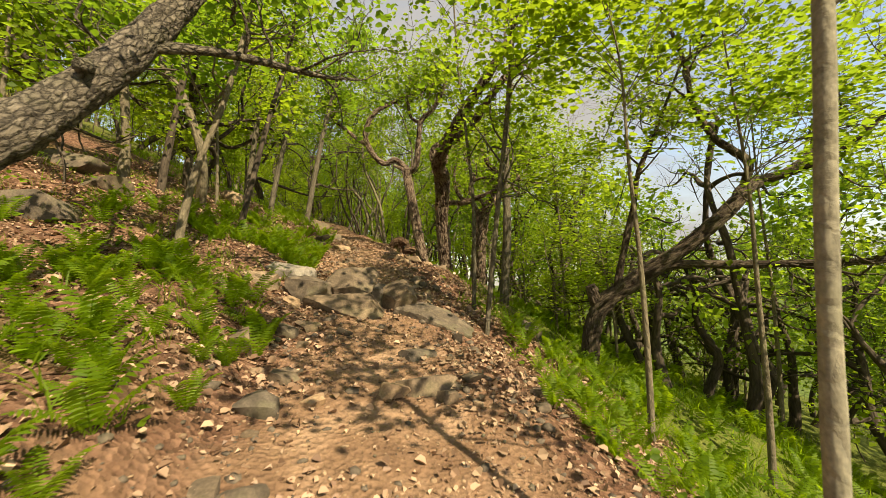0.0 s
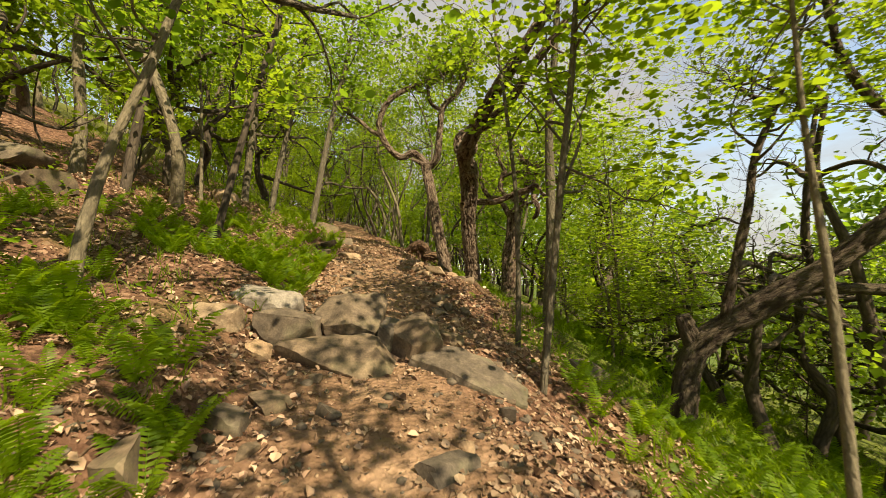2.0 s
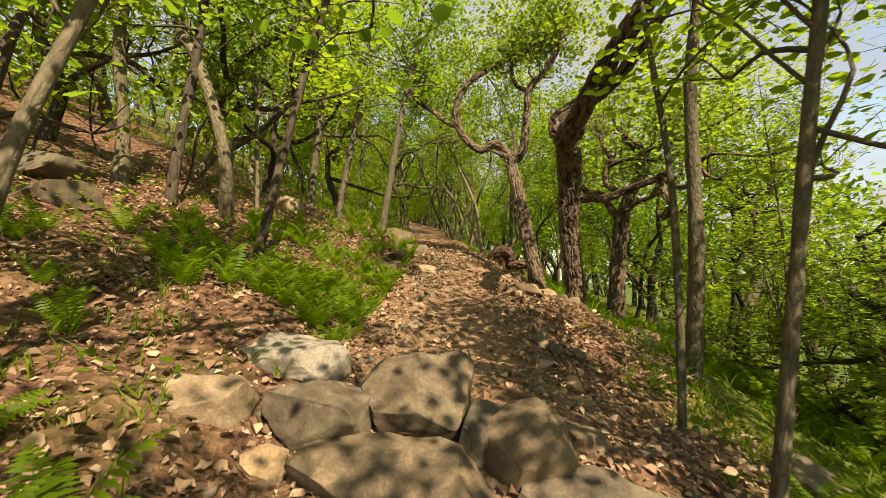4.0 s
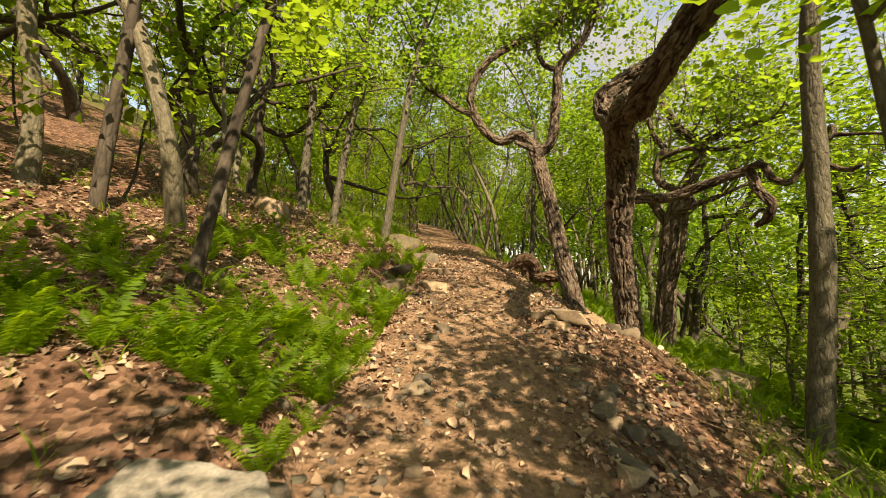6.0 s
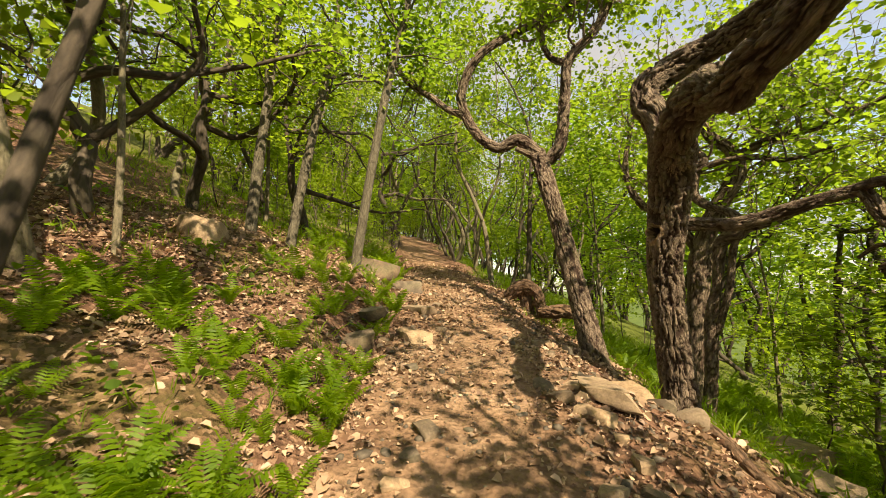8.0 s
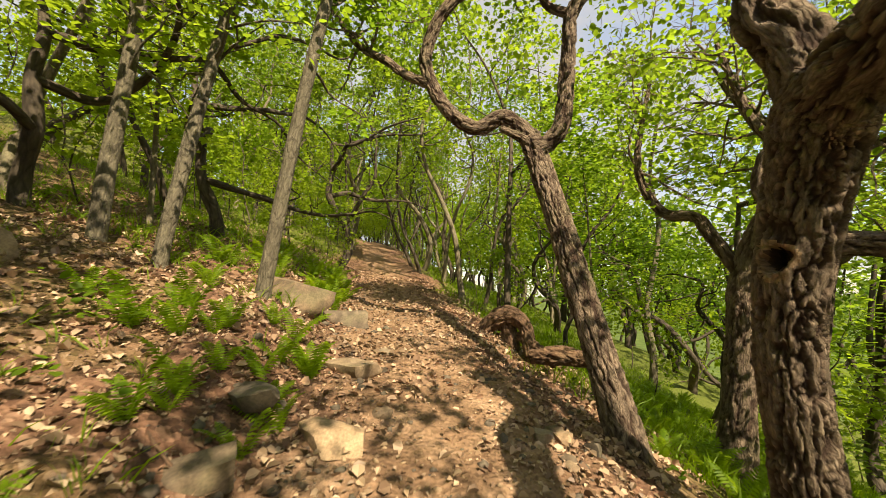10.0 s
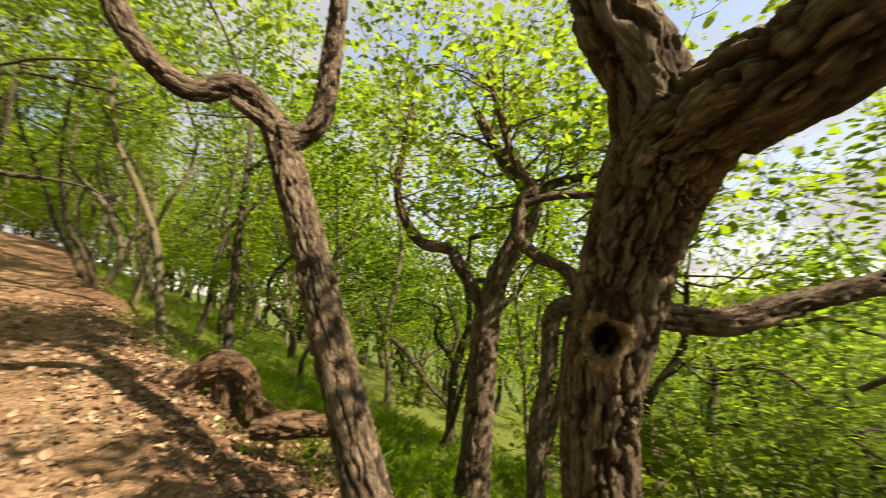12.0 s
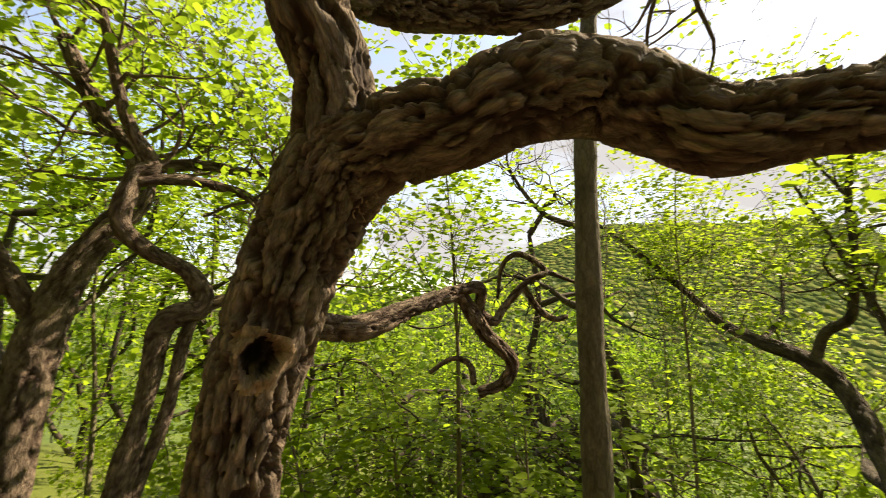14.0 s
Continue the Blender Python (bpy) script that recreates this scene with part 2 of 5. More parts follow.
BENTBARK = bark_material("dark_oak_bark", (0.045, 0.035, 0.026), (0.17, 0.135, 0.098), (0.10, 0.10, 0.05), 22, 0.3, 0.8, 0.4, 0.7, (0.03, 0.02, 0.014))
POLEBARK = bark_material("pale_smooth_bark", (0.13, 0.122, 0.09), (0.36, 0.34, 0.255), (0.2, 0.2, 0.12), 9, 0.8, 0.3, 0.5, 0.95)
PALE = bark_material("scaly_pale_bark", (0.062, 0.052, 0.040), (0.27, 0.235, 0.185), (0.16, 0.16, 0.09), 17, 0.55, 1.0, 0.35, 0.3)
DEADWOOD = bark_material("decayed_wood", (0.05, 0.03, 0.022), (0.26, 0.16, 0.10), (0.14, 0.11, 0.06), 10, 0.5, 0.8)
RAWWOOD = bark_material("bare_scar_wood", (0.17, 0.11, 0.07), (0.50, 0.36, 0.235), (0.3, 0.2, 0.12), 22, 0.4, 0.7, 0.2, 0.75)
LEAF = leaf_material("spring_leaf", (0.082, 0.142, 0.012), (0.132, 0.204, 0.018), (0.315, 0.465, 0.034), 0.56, 0.18)
LEAF_DEEP = leaf_material("deep_green_leaf", (0.056, 0.117, 0.012), (0.094, 0.165, 0.018), (0.24, 0.40, 0.030), 0.56, 0.18)
LEAF_YELLOW = leaf_material("yellow_green_leaf", (0.108, 0.164, 0.012), (0.158, 0.218, 0.018), (0.36, 0.50, 0.034), 0.56, 0.18)
FERN = leaf_material("fern_green", (0.080, 0.155, 0.010), (0.145, 0.230, 0.015), (0.34, 0.50, 0.022), 0.5, 0.2)
DRY = leaf_material("dry_fallen_leaf", (0.15, 0.088, 0.064), (0.54, 0.385, 0.295), (0.12, 0.07, 0.035), 0.12, 0.3)
SOIL = ground_material()
ROCK = rock_material("weathered_sandstone", (0.055, 0.043, 0.031), (0.128, 0.100, 0.071), (0.25, 0.196, 0.138), 0.35)
ROCK_PALE = rock_material("pale_sandstone", (0.22, 0.18, 0.135), (0.36, 0.305, 0.24), (0.50, 0.44, 0.36), 0.15)
ROCK_TAN = rock_material("tan_sandstone", (0.17, 0.12, 0.078), (0.30, 0.22, 0.145), (0.42, 0.33, 0.225), 0.15)


# ---------------------------------------------------------------- mesh helpers
def mesh_of(name, verts, faces, mat, smooth=True):
    me = bpy.data.meshes.new(name)
    verts = np.asarray(verts)
    me.from_pydata(verts[:, :3].tolist(), [], faces.tolist() if hasattr(faces, "tolist") else faces)
    if smooth:
        me.polygons.foreach_set("use_smooth", [True] * len(me.polygons))
    me.materials.append(mat)
    me.update()
    if verts.shape[1] == 7:         # places along and round the limb for the bark's grain, and the depth of its fissures
        me.attributes.new("grain", "FLOAT_VECTOR", "POINT").data.foreach_set("vector", verts[:, 3:6].astype(np.float32).ravel())
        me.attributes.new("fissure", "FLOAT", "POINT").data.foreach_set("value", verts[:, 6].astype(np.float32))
    return me


def part(name, me, parent, label=""):
    ob = new(name, me)
    ob.parent = parent
    return tagged(ob, label=label)


def thing(name, at, label, category, group="", kind=""):
    ob = new(name)
    ob.empty_display_size = 0.1
    ob.matrix_world = Matrix.Translation(at)
    return tagged(ob, label, category, group, kind)


def spline(pts, step):
    """Catmull-Rom through pts (n x k), resampled at about that step of the first three columns."""
    p = np.asarray(pts, float)
    p = np.vstack([2 * p[0] - p[1], p, 2 * p[-1] - p[-2]])
    out = []
    for i in range(1, len(p) - 2):
        n = max(2, int(np.linalg.norm(p[i + 1, :3] - p[i, :3]) / step))
        t = np.linspace(0, 1, n, endpoint=False)[:, None]
        a, b, c, d = p[i - 1], p[i], p[i + 1], p[i + 2]
        out.append(0.5 * (2 * b + (c - a) * t + (2 * a - 5 * b + 4 * c - d) * t ** 2 + (3 * b - a - 3 * c + d) * t ** 3))
    out.append(p[-2][None])
    return np.vstack(out)


def tube(path, seg, furrow=0.0, lumps=0.0, seed=0, ridges=9.0, capped=True):
    """Skin round a path of rows x, y, z, radius; furrow: depth of the bark's cracks, lumps: of its knots."""
    c, r = path[:, :3], np.maximum(path[:, 3], 0.0015)
    n = len(c)
    t = np.gradient(c, axis=0)
    t /= np.linalg.norm(t, axis=1)[:, None] + 1e-9
    u = np.zeros_like(c)
    a = np.array([1.0, 0, 0]) if abs(t[0, 0]) < 0.9 else np.array([0, 1.0, 0])
    for i in range(n):
        a = a - t[i] * (a @ t[i])
        a /= np.linalg.norm(a) + 1e-9
        u[i] = a
    w = np.cross(t, u)
    th = np.linspace(0, 2 * math.pi, seg, endpoint=False)
    co, si = np.cos(th), np.sin(th)
    rad = np.repeat(r[:, None], seg, 1)
    deep = np.zeros(n * seg)
    s = np.concatenate([[0], np.cumsum(np.linalg.norm(np.diff(c, axis=0), axis=1))]) + seed * 3.7
    grain = np.stack([r[:, None] * co[None], r[:, None] * si[None], np.repeat(s[:, None], seg, 1)], 2).reshape(-1, 3)
    if furrow or lumps:
        s = np.concatenate([[0], np.cumsum(np.linalg.norm(np.diff(c, axis=0), axis=1))])
        q = np.stack([np.repeat((co * r.mean())[None], n, 0), np.repeat((si * r.mean())[None], n, 0), np.repeat(s[:, None], seg, 1)], 2).reshape(-1, 3)
        if lumps:
            rad = rad + lumps * (fbm(q * 3.2 + 7, seed + 5, 3) * 0.8).reshape(n, seg) * np.minimum(1, rad / 0.12)
        if furrow:
            k = ridges / 0.18
            wv = q + 0.026 * np.stack([vnoise(q * 13, seed + 1), vnoise(q * 13, seed + 2), vnoise(q * 8, seed + 3) * 2], 1) + 0.006 * np.stack([vnoise(q * 60, seed + 21), vnoise(q * 60, seed + 22), vnoise(q * 40, seed + 23)], 1)
            f = np.abs(vnoise(wv * np.array([k, k, k * 0.14]), seed) + 0.25 * vnoise(wv * np.array([k * 2.1, k * 2.1, k * 0.5]) + 11, seed + 4))
            g = np.abs(vnoise(wv * np.array([k * 0.45, k * 0.45, k * 0.42]) + 31, seed + 9))
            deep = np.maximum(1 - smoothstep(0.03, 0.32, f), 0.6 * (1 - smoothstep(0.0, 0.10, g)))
            rough = vnoise(wv * np.array([k * 4, k * 4, k * 1.6]) + 57, seed + 13)
            rad = rad - furrow * (deep.reshape(n, seg) - 0.3) + 0.12 * furrow * rough.reshape(n, seg)
    v = c[:, None, :] + rad[:, :, None] * (u[:, None, :] * co[None, :, None] + w[:, None, :] * si[None, :, None])
    v = np.hstack([v.reshape(-1, 3), grain, deep.reshape(-1, 1)])
    i = np.arange(n - 1)[:, None] * seg
    j = np.arange(seg)[None]
    k2 = (j + 1) % seg
    f = np.stack([i + j, i + k2, i + seg + k2, i + seg + j], 2).reshape(-1, 4).tolist()
    if capped:
        f.append(list(range(seg))[::-1])
        f.append(list(range((n - 1) * seg, n * seg)))
    return v, f


def joined(pieces):
    vs, fs, n = [], [], 0
    for v, f in pieces:
        vs.append(v)
        fs.extend([[a + n for a in q] for q in f])
        n += len(v)
    return np.vstack(vs), fs


def leaf_cloud(rng, at, size, up=0.6, rich=False, curled=1.0):
    """A folded leaf at each row of at; up: how far they lie flat."""
    n = len(at)
    nrm = rng.normal(size=(n, 3)) * (1 - up)
    nrm[:, 2] += up + 0.15
    nrm /= np.linalg.norm(nrm, axis=1)[:, None]
    d = rng.normal(size=(n, 3))
    d -= nrm * (d * nrm).sum(1)[:, None]
    d /= np.linalg.norm(d, axis=1)[:, None]
    s = np.cross(d, nrm)
    L = size * rng.uniform(0.6, 1.25, n)[:, None]
    wd = L * (rng.uniform(0.40, 0.58, n) if rich else rng.uniform(0.30, 0.42, n))[:, None]
    fold = L * curled * rng.uniform(0.02, 0.14, n)[:, None]
    if rich:
        v = np.stack([at, at + d * L * 0.35 - s * wd * 0.8 + nrm * fold, at + d * L * 0.75 - s * wd * 0.75 + nrm * fold * 0.6, at + d * L - nrm * fold,
                      at + d * L * 0.75 + s * wd * 0.75 + nrm * fold * 0.6, at + d * L * 0.35 + s * wd * 0.8 + nrm * fold], 1).reshape(-1, 3)
        b = np.arange(n)[:, None] * 6
        f = np.concatenate([b + np.array([[0, 3, 2, 1]]), b + np.array([[0, 5, 4, 3]])], 0)
    else:
        v = np.stack([at, at + d * L * 0.5 - s * wd + nrm * fold, at + d * L - nrm * fold, at + d * L * 0.5 + s * wd + nrm * fold], 1).reshape(-1, 3)
        b = np.arange(n)[:, None] * 4
        f = np.concatenate([b + np.array([[0, 2, 1]]), b + np.array([[0, 3, 2]])], 0)
    return v, f


def grow(rng, p, d, length, r, level, out, tips, curl=0.35, lift=0.08, kids=(3, 5)):
    """A branch as a wandering path with side branches; adds paths to out and leaf places to tips."""
    n = 6
    pts = [np.array([*p, r])]
    q, v = np.array(p, float), np.array(d, float) / np.linalg.norm(d)
    for i in range(n):
        v = v + rng.normal(size=3) * curl + np.array([0, 0, lift])
        v /= np.linalg.norm(v)
        q = q + v * length / n
        pts.append(np.array([*q, max(r * (1 - 0.8 * (i + 1) / n), 0.0025)]))
    path = np.array(pts)
    out.append((path, level))
    if level == 0:
        tips.extend(path[2:, :3])
        return
    for k in range(rng.integers(kids[0], kids[1] + 1)):
        i = rng.integers(2, n + 1)
        side = rng.normal(size=3)
        side[2] = abs(side[2]) * 0.4
        side -= v * (side @ v) * 0.5
        grow(rng, path[i, :3], v * 0.5 + side / np.linalg.norm(side), length * rng.uniform(0.42, 0.68), max(path[i, 3] * 0.65, 0.003), level - 1, out, tips, curl, lift, kids)


def branch_mesh(out, base):
    pieces = []
    for path, level in out:
        p = spline(path, 0.42) if level else path[::2].copy()
        p[:, :3] -= base
        pieces.append(tube(p, 6 if level > 1 else 4 if level else 3, capped=False))
    return joined(pieces)


def leaves_round(rng, tips, count, spread, size, base, up=0.6, rich=False):
    t = np.array(tips)
    at = t[rng.integers(0, len(t), count)] + rng.normal(size=(count, 3)) * spread * np.array([1, 1, 0.7]) - base
    return leaf_cloud(rng, at, size, up, rich)


# ---------------------------------------------------------------- ground
def graded(lo, a, b, hi, step, ratio=1.13):
    mid = np.arange(a, b + step / 2, step)
    out, s = [b], step
    while out[-1] < hi:
        s *= ratio
        out.append(out[-1] + s)
    left, s = [a], step
    while left[-1] > lo:
        s *= ratio
        left.append(left[-1] - s)
    return np.concatenate([np.array(left[:0:-1]), mid, np.array(out[1:])])


gx = graded(-3000, -3.8, 2.2, 3000, 0.065)
gy = graded(-3000, 0.0, 13.0, 3000, 0.075)
X, Y = np.meshgrid(gx, gy)
gv = np.stack([X.ravel(), Y.ravel(), land(X.ravel(), Y.ravel())], 1)
nx = len(gx)
gi = (np.arange(len(gy) - 1)[:, None] * nx + np.arange(nx - 1)[None]).ravel()
ground_mesh = mesh_of("ground", gv, np.stack([gi, gi + 1, gi + nx + 1, gi + nx], 1), SOIL)
gu = gv[:, 0] - trail_x(gv[:, 1])
gn = fbm(gv * np.array([1.3, 1.3, 0]), 21, 4)
trodden = smoothstep(1.25, 0.55, np.abs(gu + 0.08) * np.interp(gv[:, 1], [10, 18], [1.0, 1.5]) + 0.35 * gn) * smoothstep(60, 40, gv[:, 1])
herbs = np.clip(smoothstep(0.05, 0.6, gn + 0.25 * smoothstep(1.5, 3.5, gu)) * smoothstep(1.0, 1.8, np.abs(gu)), 0, 1) * 0.2
herbs = np.maximum(herbs, np.maximum(0.8 * smoothstep(1.6, 3.5, gu + 0.5 * gn), 0.7 * smoothstep(12, 18, gv[:, 1]) * smoothstep(1.1, 2.0, np.abs(gu) + 0.4 * gn)))
wooded = smoothstep(30, 90, np.hypot(gv[:, 0], gv[:, 1] - 8))
for key, val in (("trodden", trodden), ("herbs", herbs), ("wooded", wooded)):
    ground_mesh.attributes.new(key, "FLOAT", "POINT").data.foreach_set("value", val.astype(np.float32))
ground = tagged(new("ground", ground_mesh), "sloping woodland soil with a trodden dirt trail and leaf litter", "ground", kind="structure")


def hill(name, centre, size, height, seed, label):
    """A wooded ridge far across the valley."""
    n = 90
    a, b = np.meshgrid(np.linspace(-1, 1, n), np.linspace(-1, 1, n))
    x, y = centre[0] + a.ravel() * size[0], centre[1] + b.ravel() * size[1]
    f = np.clip(1 - a.ravel() ** 2, 0, 1) * np.clip(1 - np.abs(b.ravel()) ** 3, 0, 1)
    p = np.stack([x, y, 0 * x], 1)
    z = -70 + (height + 70) * f + 9 * f * fbm(p * 0.012, seed, 3) + 5 * f * np.abs(vnoise(p * 0.09, seed + 4))
    i = (np.arange(n - 1)[:, None] * n + np.arange(n - 1)[None]).ravel()
    return tagged(new(name, mesh_of(name, np.stack([x, y, z], 1), np.stack([i, i + 1, i + n + 1, i + n], 1), HILL)), label, "hill", kind="structure")


HILL, nt_, b_ = material("far_woodland")
n_ = node(nt_, "ShaderNodeTexNoise", Scale=0.09, Detail=9, Roughness=0.8)
nt_.links.new(nt_.nodes.new("ShaderNodeTexCoord").outputs["Object"], n_.inputs["Vector"])
nt_.links.new(colour_ramp(nt_, [(0.38, (0.030, 0.050, 0.022)), (0.5, (0.085, 0.115, 0.034)), (0.62, (0.19, 0.185, 0.060))], n_.outputs["Fac"]).outputs["Color"], b_.inputs["Base Color"])
b_.inputs["Roughness"].default_value, b_.inputs["Specular IOR Level"].default_value = 0.95, 0.0
crowns_ = node(nt_, "ShaderNodeTexVoronoi", Scale=0.16)
nt_.links.new(nt_.nodes["Texture Coordinate"].outputs["Object"], crowns_.inputs["Vector"])
lumps_ = node(nt_, "ShaderNodeBump", Strength=1.0, Distance=5.0)
lumps_.invert = True
nt_.links.new(crowns_.outputs["Distance"], lumps_.inputs["Height"])
nt_.links.new(lumps_.outputs["Normal"], b_.inputs["Normal"])
hill("backdrop_ridge", (640, -210, 0), (340, 380), 112, 3, "wooded ridge across the valley under a bright sky")
hill("backdrop_far_hills", (1900, 900, 0), (500, 1800), 42, 8, "low blue-green hills on the horizon")


# ---------------------------------------------------------------- trees that stand by the trail
def tree(name, at, limbs, label, mat, seg=28, step=0.035, furrow=0.0, lumps=0.015, seed=0, ridges=9.0, sprouts=(), leaf=LEAF, leaves=0, spread=0.16, size=0.085,
         category="tree", reach=1.1, level=2, rich=True, group="", curl=0.35, flat=0.62, lift=0.08):
    """limbs: (part name, rows of x, y, z, radius); sprouts: (limb, share of its length from which twigs come, count)."""
    base = np.array(at, float)
    ob = thing(name, at, label, category, group)
    rng = np.random.default_rng(seed + 1000)
    paths = []
    for k, (pname, rows) in enumerate(limbs):
        rad = np.mean([row[3] for row in rows])
        p = spline(rows, step)
        paths.append(p.copy())
        p[:, :3] -= base
        sg = max(8, int(seg * min(1, 0.2 + rad / 0.2)))
        v, f = tube(p, sg, furrow * min(1, rad / 0.1), lumps, seed + k, ridges)
        part(pname, mesh_of(name + "_" + pname, v, f, mat), ob)
    out, tips = [], []
    for li, share, count in sprouts:
        p = paths[li]
        for _ in range(count):
            i = int(len(p) * rng.uniform(share, 1.0)) - 1
            d = p[min(i + 1, len(p) - 1), :3] - p[max(i - 2, 0), :3]
            d = d / (np.linalg.norm(d) + 1e-9) * 0.7 + rng.normal(size=3) * 0.8 + np.array([0, 0, 0.25])
            grow(rng, p[i, :3], d, reach * rng.uniform(0.6, 1.3), min(p[i, 3] * 0.5, 0.022), level, out, tips, curl, lift)
    if out:
        tagged(part("branchwork", mesh_of(name + "_branchwork", *branch_mesh(out, base), mat), ob, "fine crooked twigs"), kind="stuff")
    if leaves and tips:
        tagged(part("crown", mesh_of(name + "_crown", *leaves_round(rng, tips, leaves, spread, size, base, flat, rich), leaf), ob, "fresh green spring leaves"), kind="stuff")
    return ob


def rows(pts, r0, r1):
    n = len(pts)
    return [(*p, r0 + (r1 - r0) * i / (n - 1)) for i, p in enumerate(pts)]


# the contorted oak with the knot hole
burl = tree("hollow_oak", (0.12, 10.36, 1.45), [
    ("trunk", [(0.10, 10.42, 1.2, 0.25), (0.08, 10.40, 1.6, 0.178), (0.03, 10.38, 2.2, 0.150), (-0.02, 10.35, 2.82, 0.147), (-0.03, 10.30, 3.12, 0.156),
               (-0.02, 10.24, 3.38, 0.166), (-0.01, 10.13, 3.72, 0.18), (-0.03, 9.96, 4.0, 0.19), (-0.06, 9.80, 4.09, 0.17)]),
    ("limb", [(-0.04, 9.9, 4.02, 0.17), (-0.08, 9.68, 4.08, 0.165), (-0.10, 9.52, 4.09, 0.15), (-0.11, 9.38, 4.15, 0.15), (-0.08, 9.23, 4.2, 0.155), (-0.04, 9.05, 4.2, 0.152),
              (-0.04, 8.9, 4.12, 0.14), (-0.06, 8.74, 4.02, 0.135), (-0.06, 8.62, 4.02, 0.13), (-0.06, 8.45, 4.05, 0.12), (0.0, 8.2, 4.1, 0.115), (0.25, 7.7, 4.45, 0.10), (0.7, 7.2, 5.0, 0.085), (1.2, 6.9, 5.7, 0.06)]),
    ("limb", [(-0.04, 9.98, 4.0, 0.16), (-0.10, 9.98, 4.3, 0.14), (-0.20, 10.04, 4.52, 0.135), (-0.18, 10.08, 4.72, 0.13), (0.05, 10.08, 4.88, 0.12), (0.40, 9.9, 5.0, 0.11), (0.66, 9.5, 5.08, 0.10),
              (0.72, 9.2, 5.08, 0.085), (1.0, 8.7, 5.4, 0.07), (1.6, 8.2, 6.1, 0.045)]),
    ("limb", [(0.05, 10.26, 3.40, 0.06), (0.32, 10.23, 3.39, 0.062), (0.54, 10.11, 3.37, 0.058), (0.81, 9.96, 3.45, 0.052), (1.16, 9.76, 3.55, 0.048), (1.23, 9.7, 3.52, 0.046), (1.24, 9.56, 3.3, 0.042),
              (1.28, 9.4, 3.13, 0.046), (1.26, 9.46, 2.99, 0.038), (1.23, 9.61, 2.94, 0.03)]),
    ("limb", [(1.16, 9.76, 3.56, 0.042), (1.29, 9.6, 3.59, 0.042), (1.39, 9.61, 3.44, 0.036), (1.49, 9.52, 3.37, 0.032), (1.55, 9.46, 3.46, 0.028), (1.6, 9.3, 3.64, 0.03), (1.69, 9.16, 3.73, 0.024),
              (1.78, 9.34, 3.87, 0.02), (1.79, 9.47, 3.79, 0.017), (1.8, 9.52, 3.53, 0.012)]),
    ("limb", [(1.6, 9.32, 3.62, 0.024), (1.68, 9.22, 3.46, 0.022), (1.76, 9.1, 3.38, 0.02), (1.8, 9.0, 3.40, 0.014)]),
    ("limb", [(1.69, 9.16, 3.73, 0.02), (1.85, 8.95, 3.66, 0.016), (2.1, 8.7, 3.55, 0.012), (2.4, 8.5, 3.6, 0.008)]),
    ("limb", [(1.29, 9.64, 2.98, 0.02), (1.35, 9.68, 3.09, 0.02), (1.34, 9.79, 3.13, 0.018), (1.30, 9.94, 3.04, 0.014)]),
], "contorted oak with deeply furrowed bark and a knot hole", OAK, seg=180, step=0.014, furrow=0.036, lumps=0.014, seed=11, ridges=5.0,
    sprouts=[(1, 0.85, 5), (2, 0.8, 6), (6, 0.5, 3)], leaves=260, size=0.05, spread=0.05, reach=1.5, leaf=LEAF)


def knot_hole(trunk, base, at, facing, radius):
    """Sinks a hollow into the trunk's skin, with a swollen lip of callus round it."""
    n = Vector(facing).normalized()
    side = Vector((0, 0, 1)).cross(n).normalized()
    up = n.cross(side)
    c = Vector(at) - Vector(base)
    me = trunk.data
    me.materials.append(RAWWOOD)
    for v in me.vertices:
        d = v.co - c
        if abs(d.dot(n)) > 0.14 or d.length > 0.25:
            continue
        a, b = d.dot(side), d.dot(up)
        th = math.atan2(b, a)
        k = math.hypot(a * 1.12, b * 0.95) / (radius * (1 + 0.12 * math.sin(2 * th + 0.5) + 0.07 * math.sin(5 * th) + 0.05 * math.sin(9 * th)))
        if k < 1:
            v.co -= n * (0.13 * (1 - k ** 5))
        elif k < 2.2:
            v.co += n * 0.026 * math.exp(-((k - 1.22) / 0.3) ** 2)
    for p in me.polygons:
        d = p.center - c
        if abs(d.dot(n)) < 0.14:
            k = math.hypot(d.dot(side) * 1.12, d.dot(up) * 0.95) / radius
            if 0.9 < k < 1.5 + 0.28 * math.sin(math.atan2(d.dot(up), d.dot(side)) * 3 + 1):
                p.material_index = 1


burl_trunk = [q for q in burl.children if q.name.startswith("trunk")][0]
knot_hole(burl_trunk, (0.12, 10.36, 1.45), (-0.158, 10.172, 3.31), (-0.70, -0.62, 0.05), 0.068)
for p in burl_trunk.data.polygons:          # bare pale wood where an old limb tore away below the fork
    d = p.center - Vector((-0.14, -0.52, 2.38))
    if math.hypot(d.x * 1.1, d.z) + 0.03 * math.sin(40 * d.x + 25 * d.z) < 0.095 and d.y < 0.06 and p.normal.y < -0.72:
        p.material_index = 1

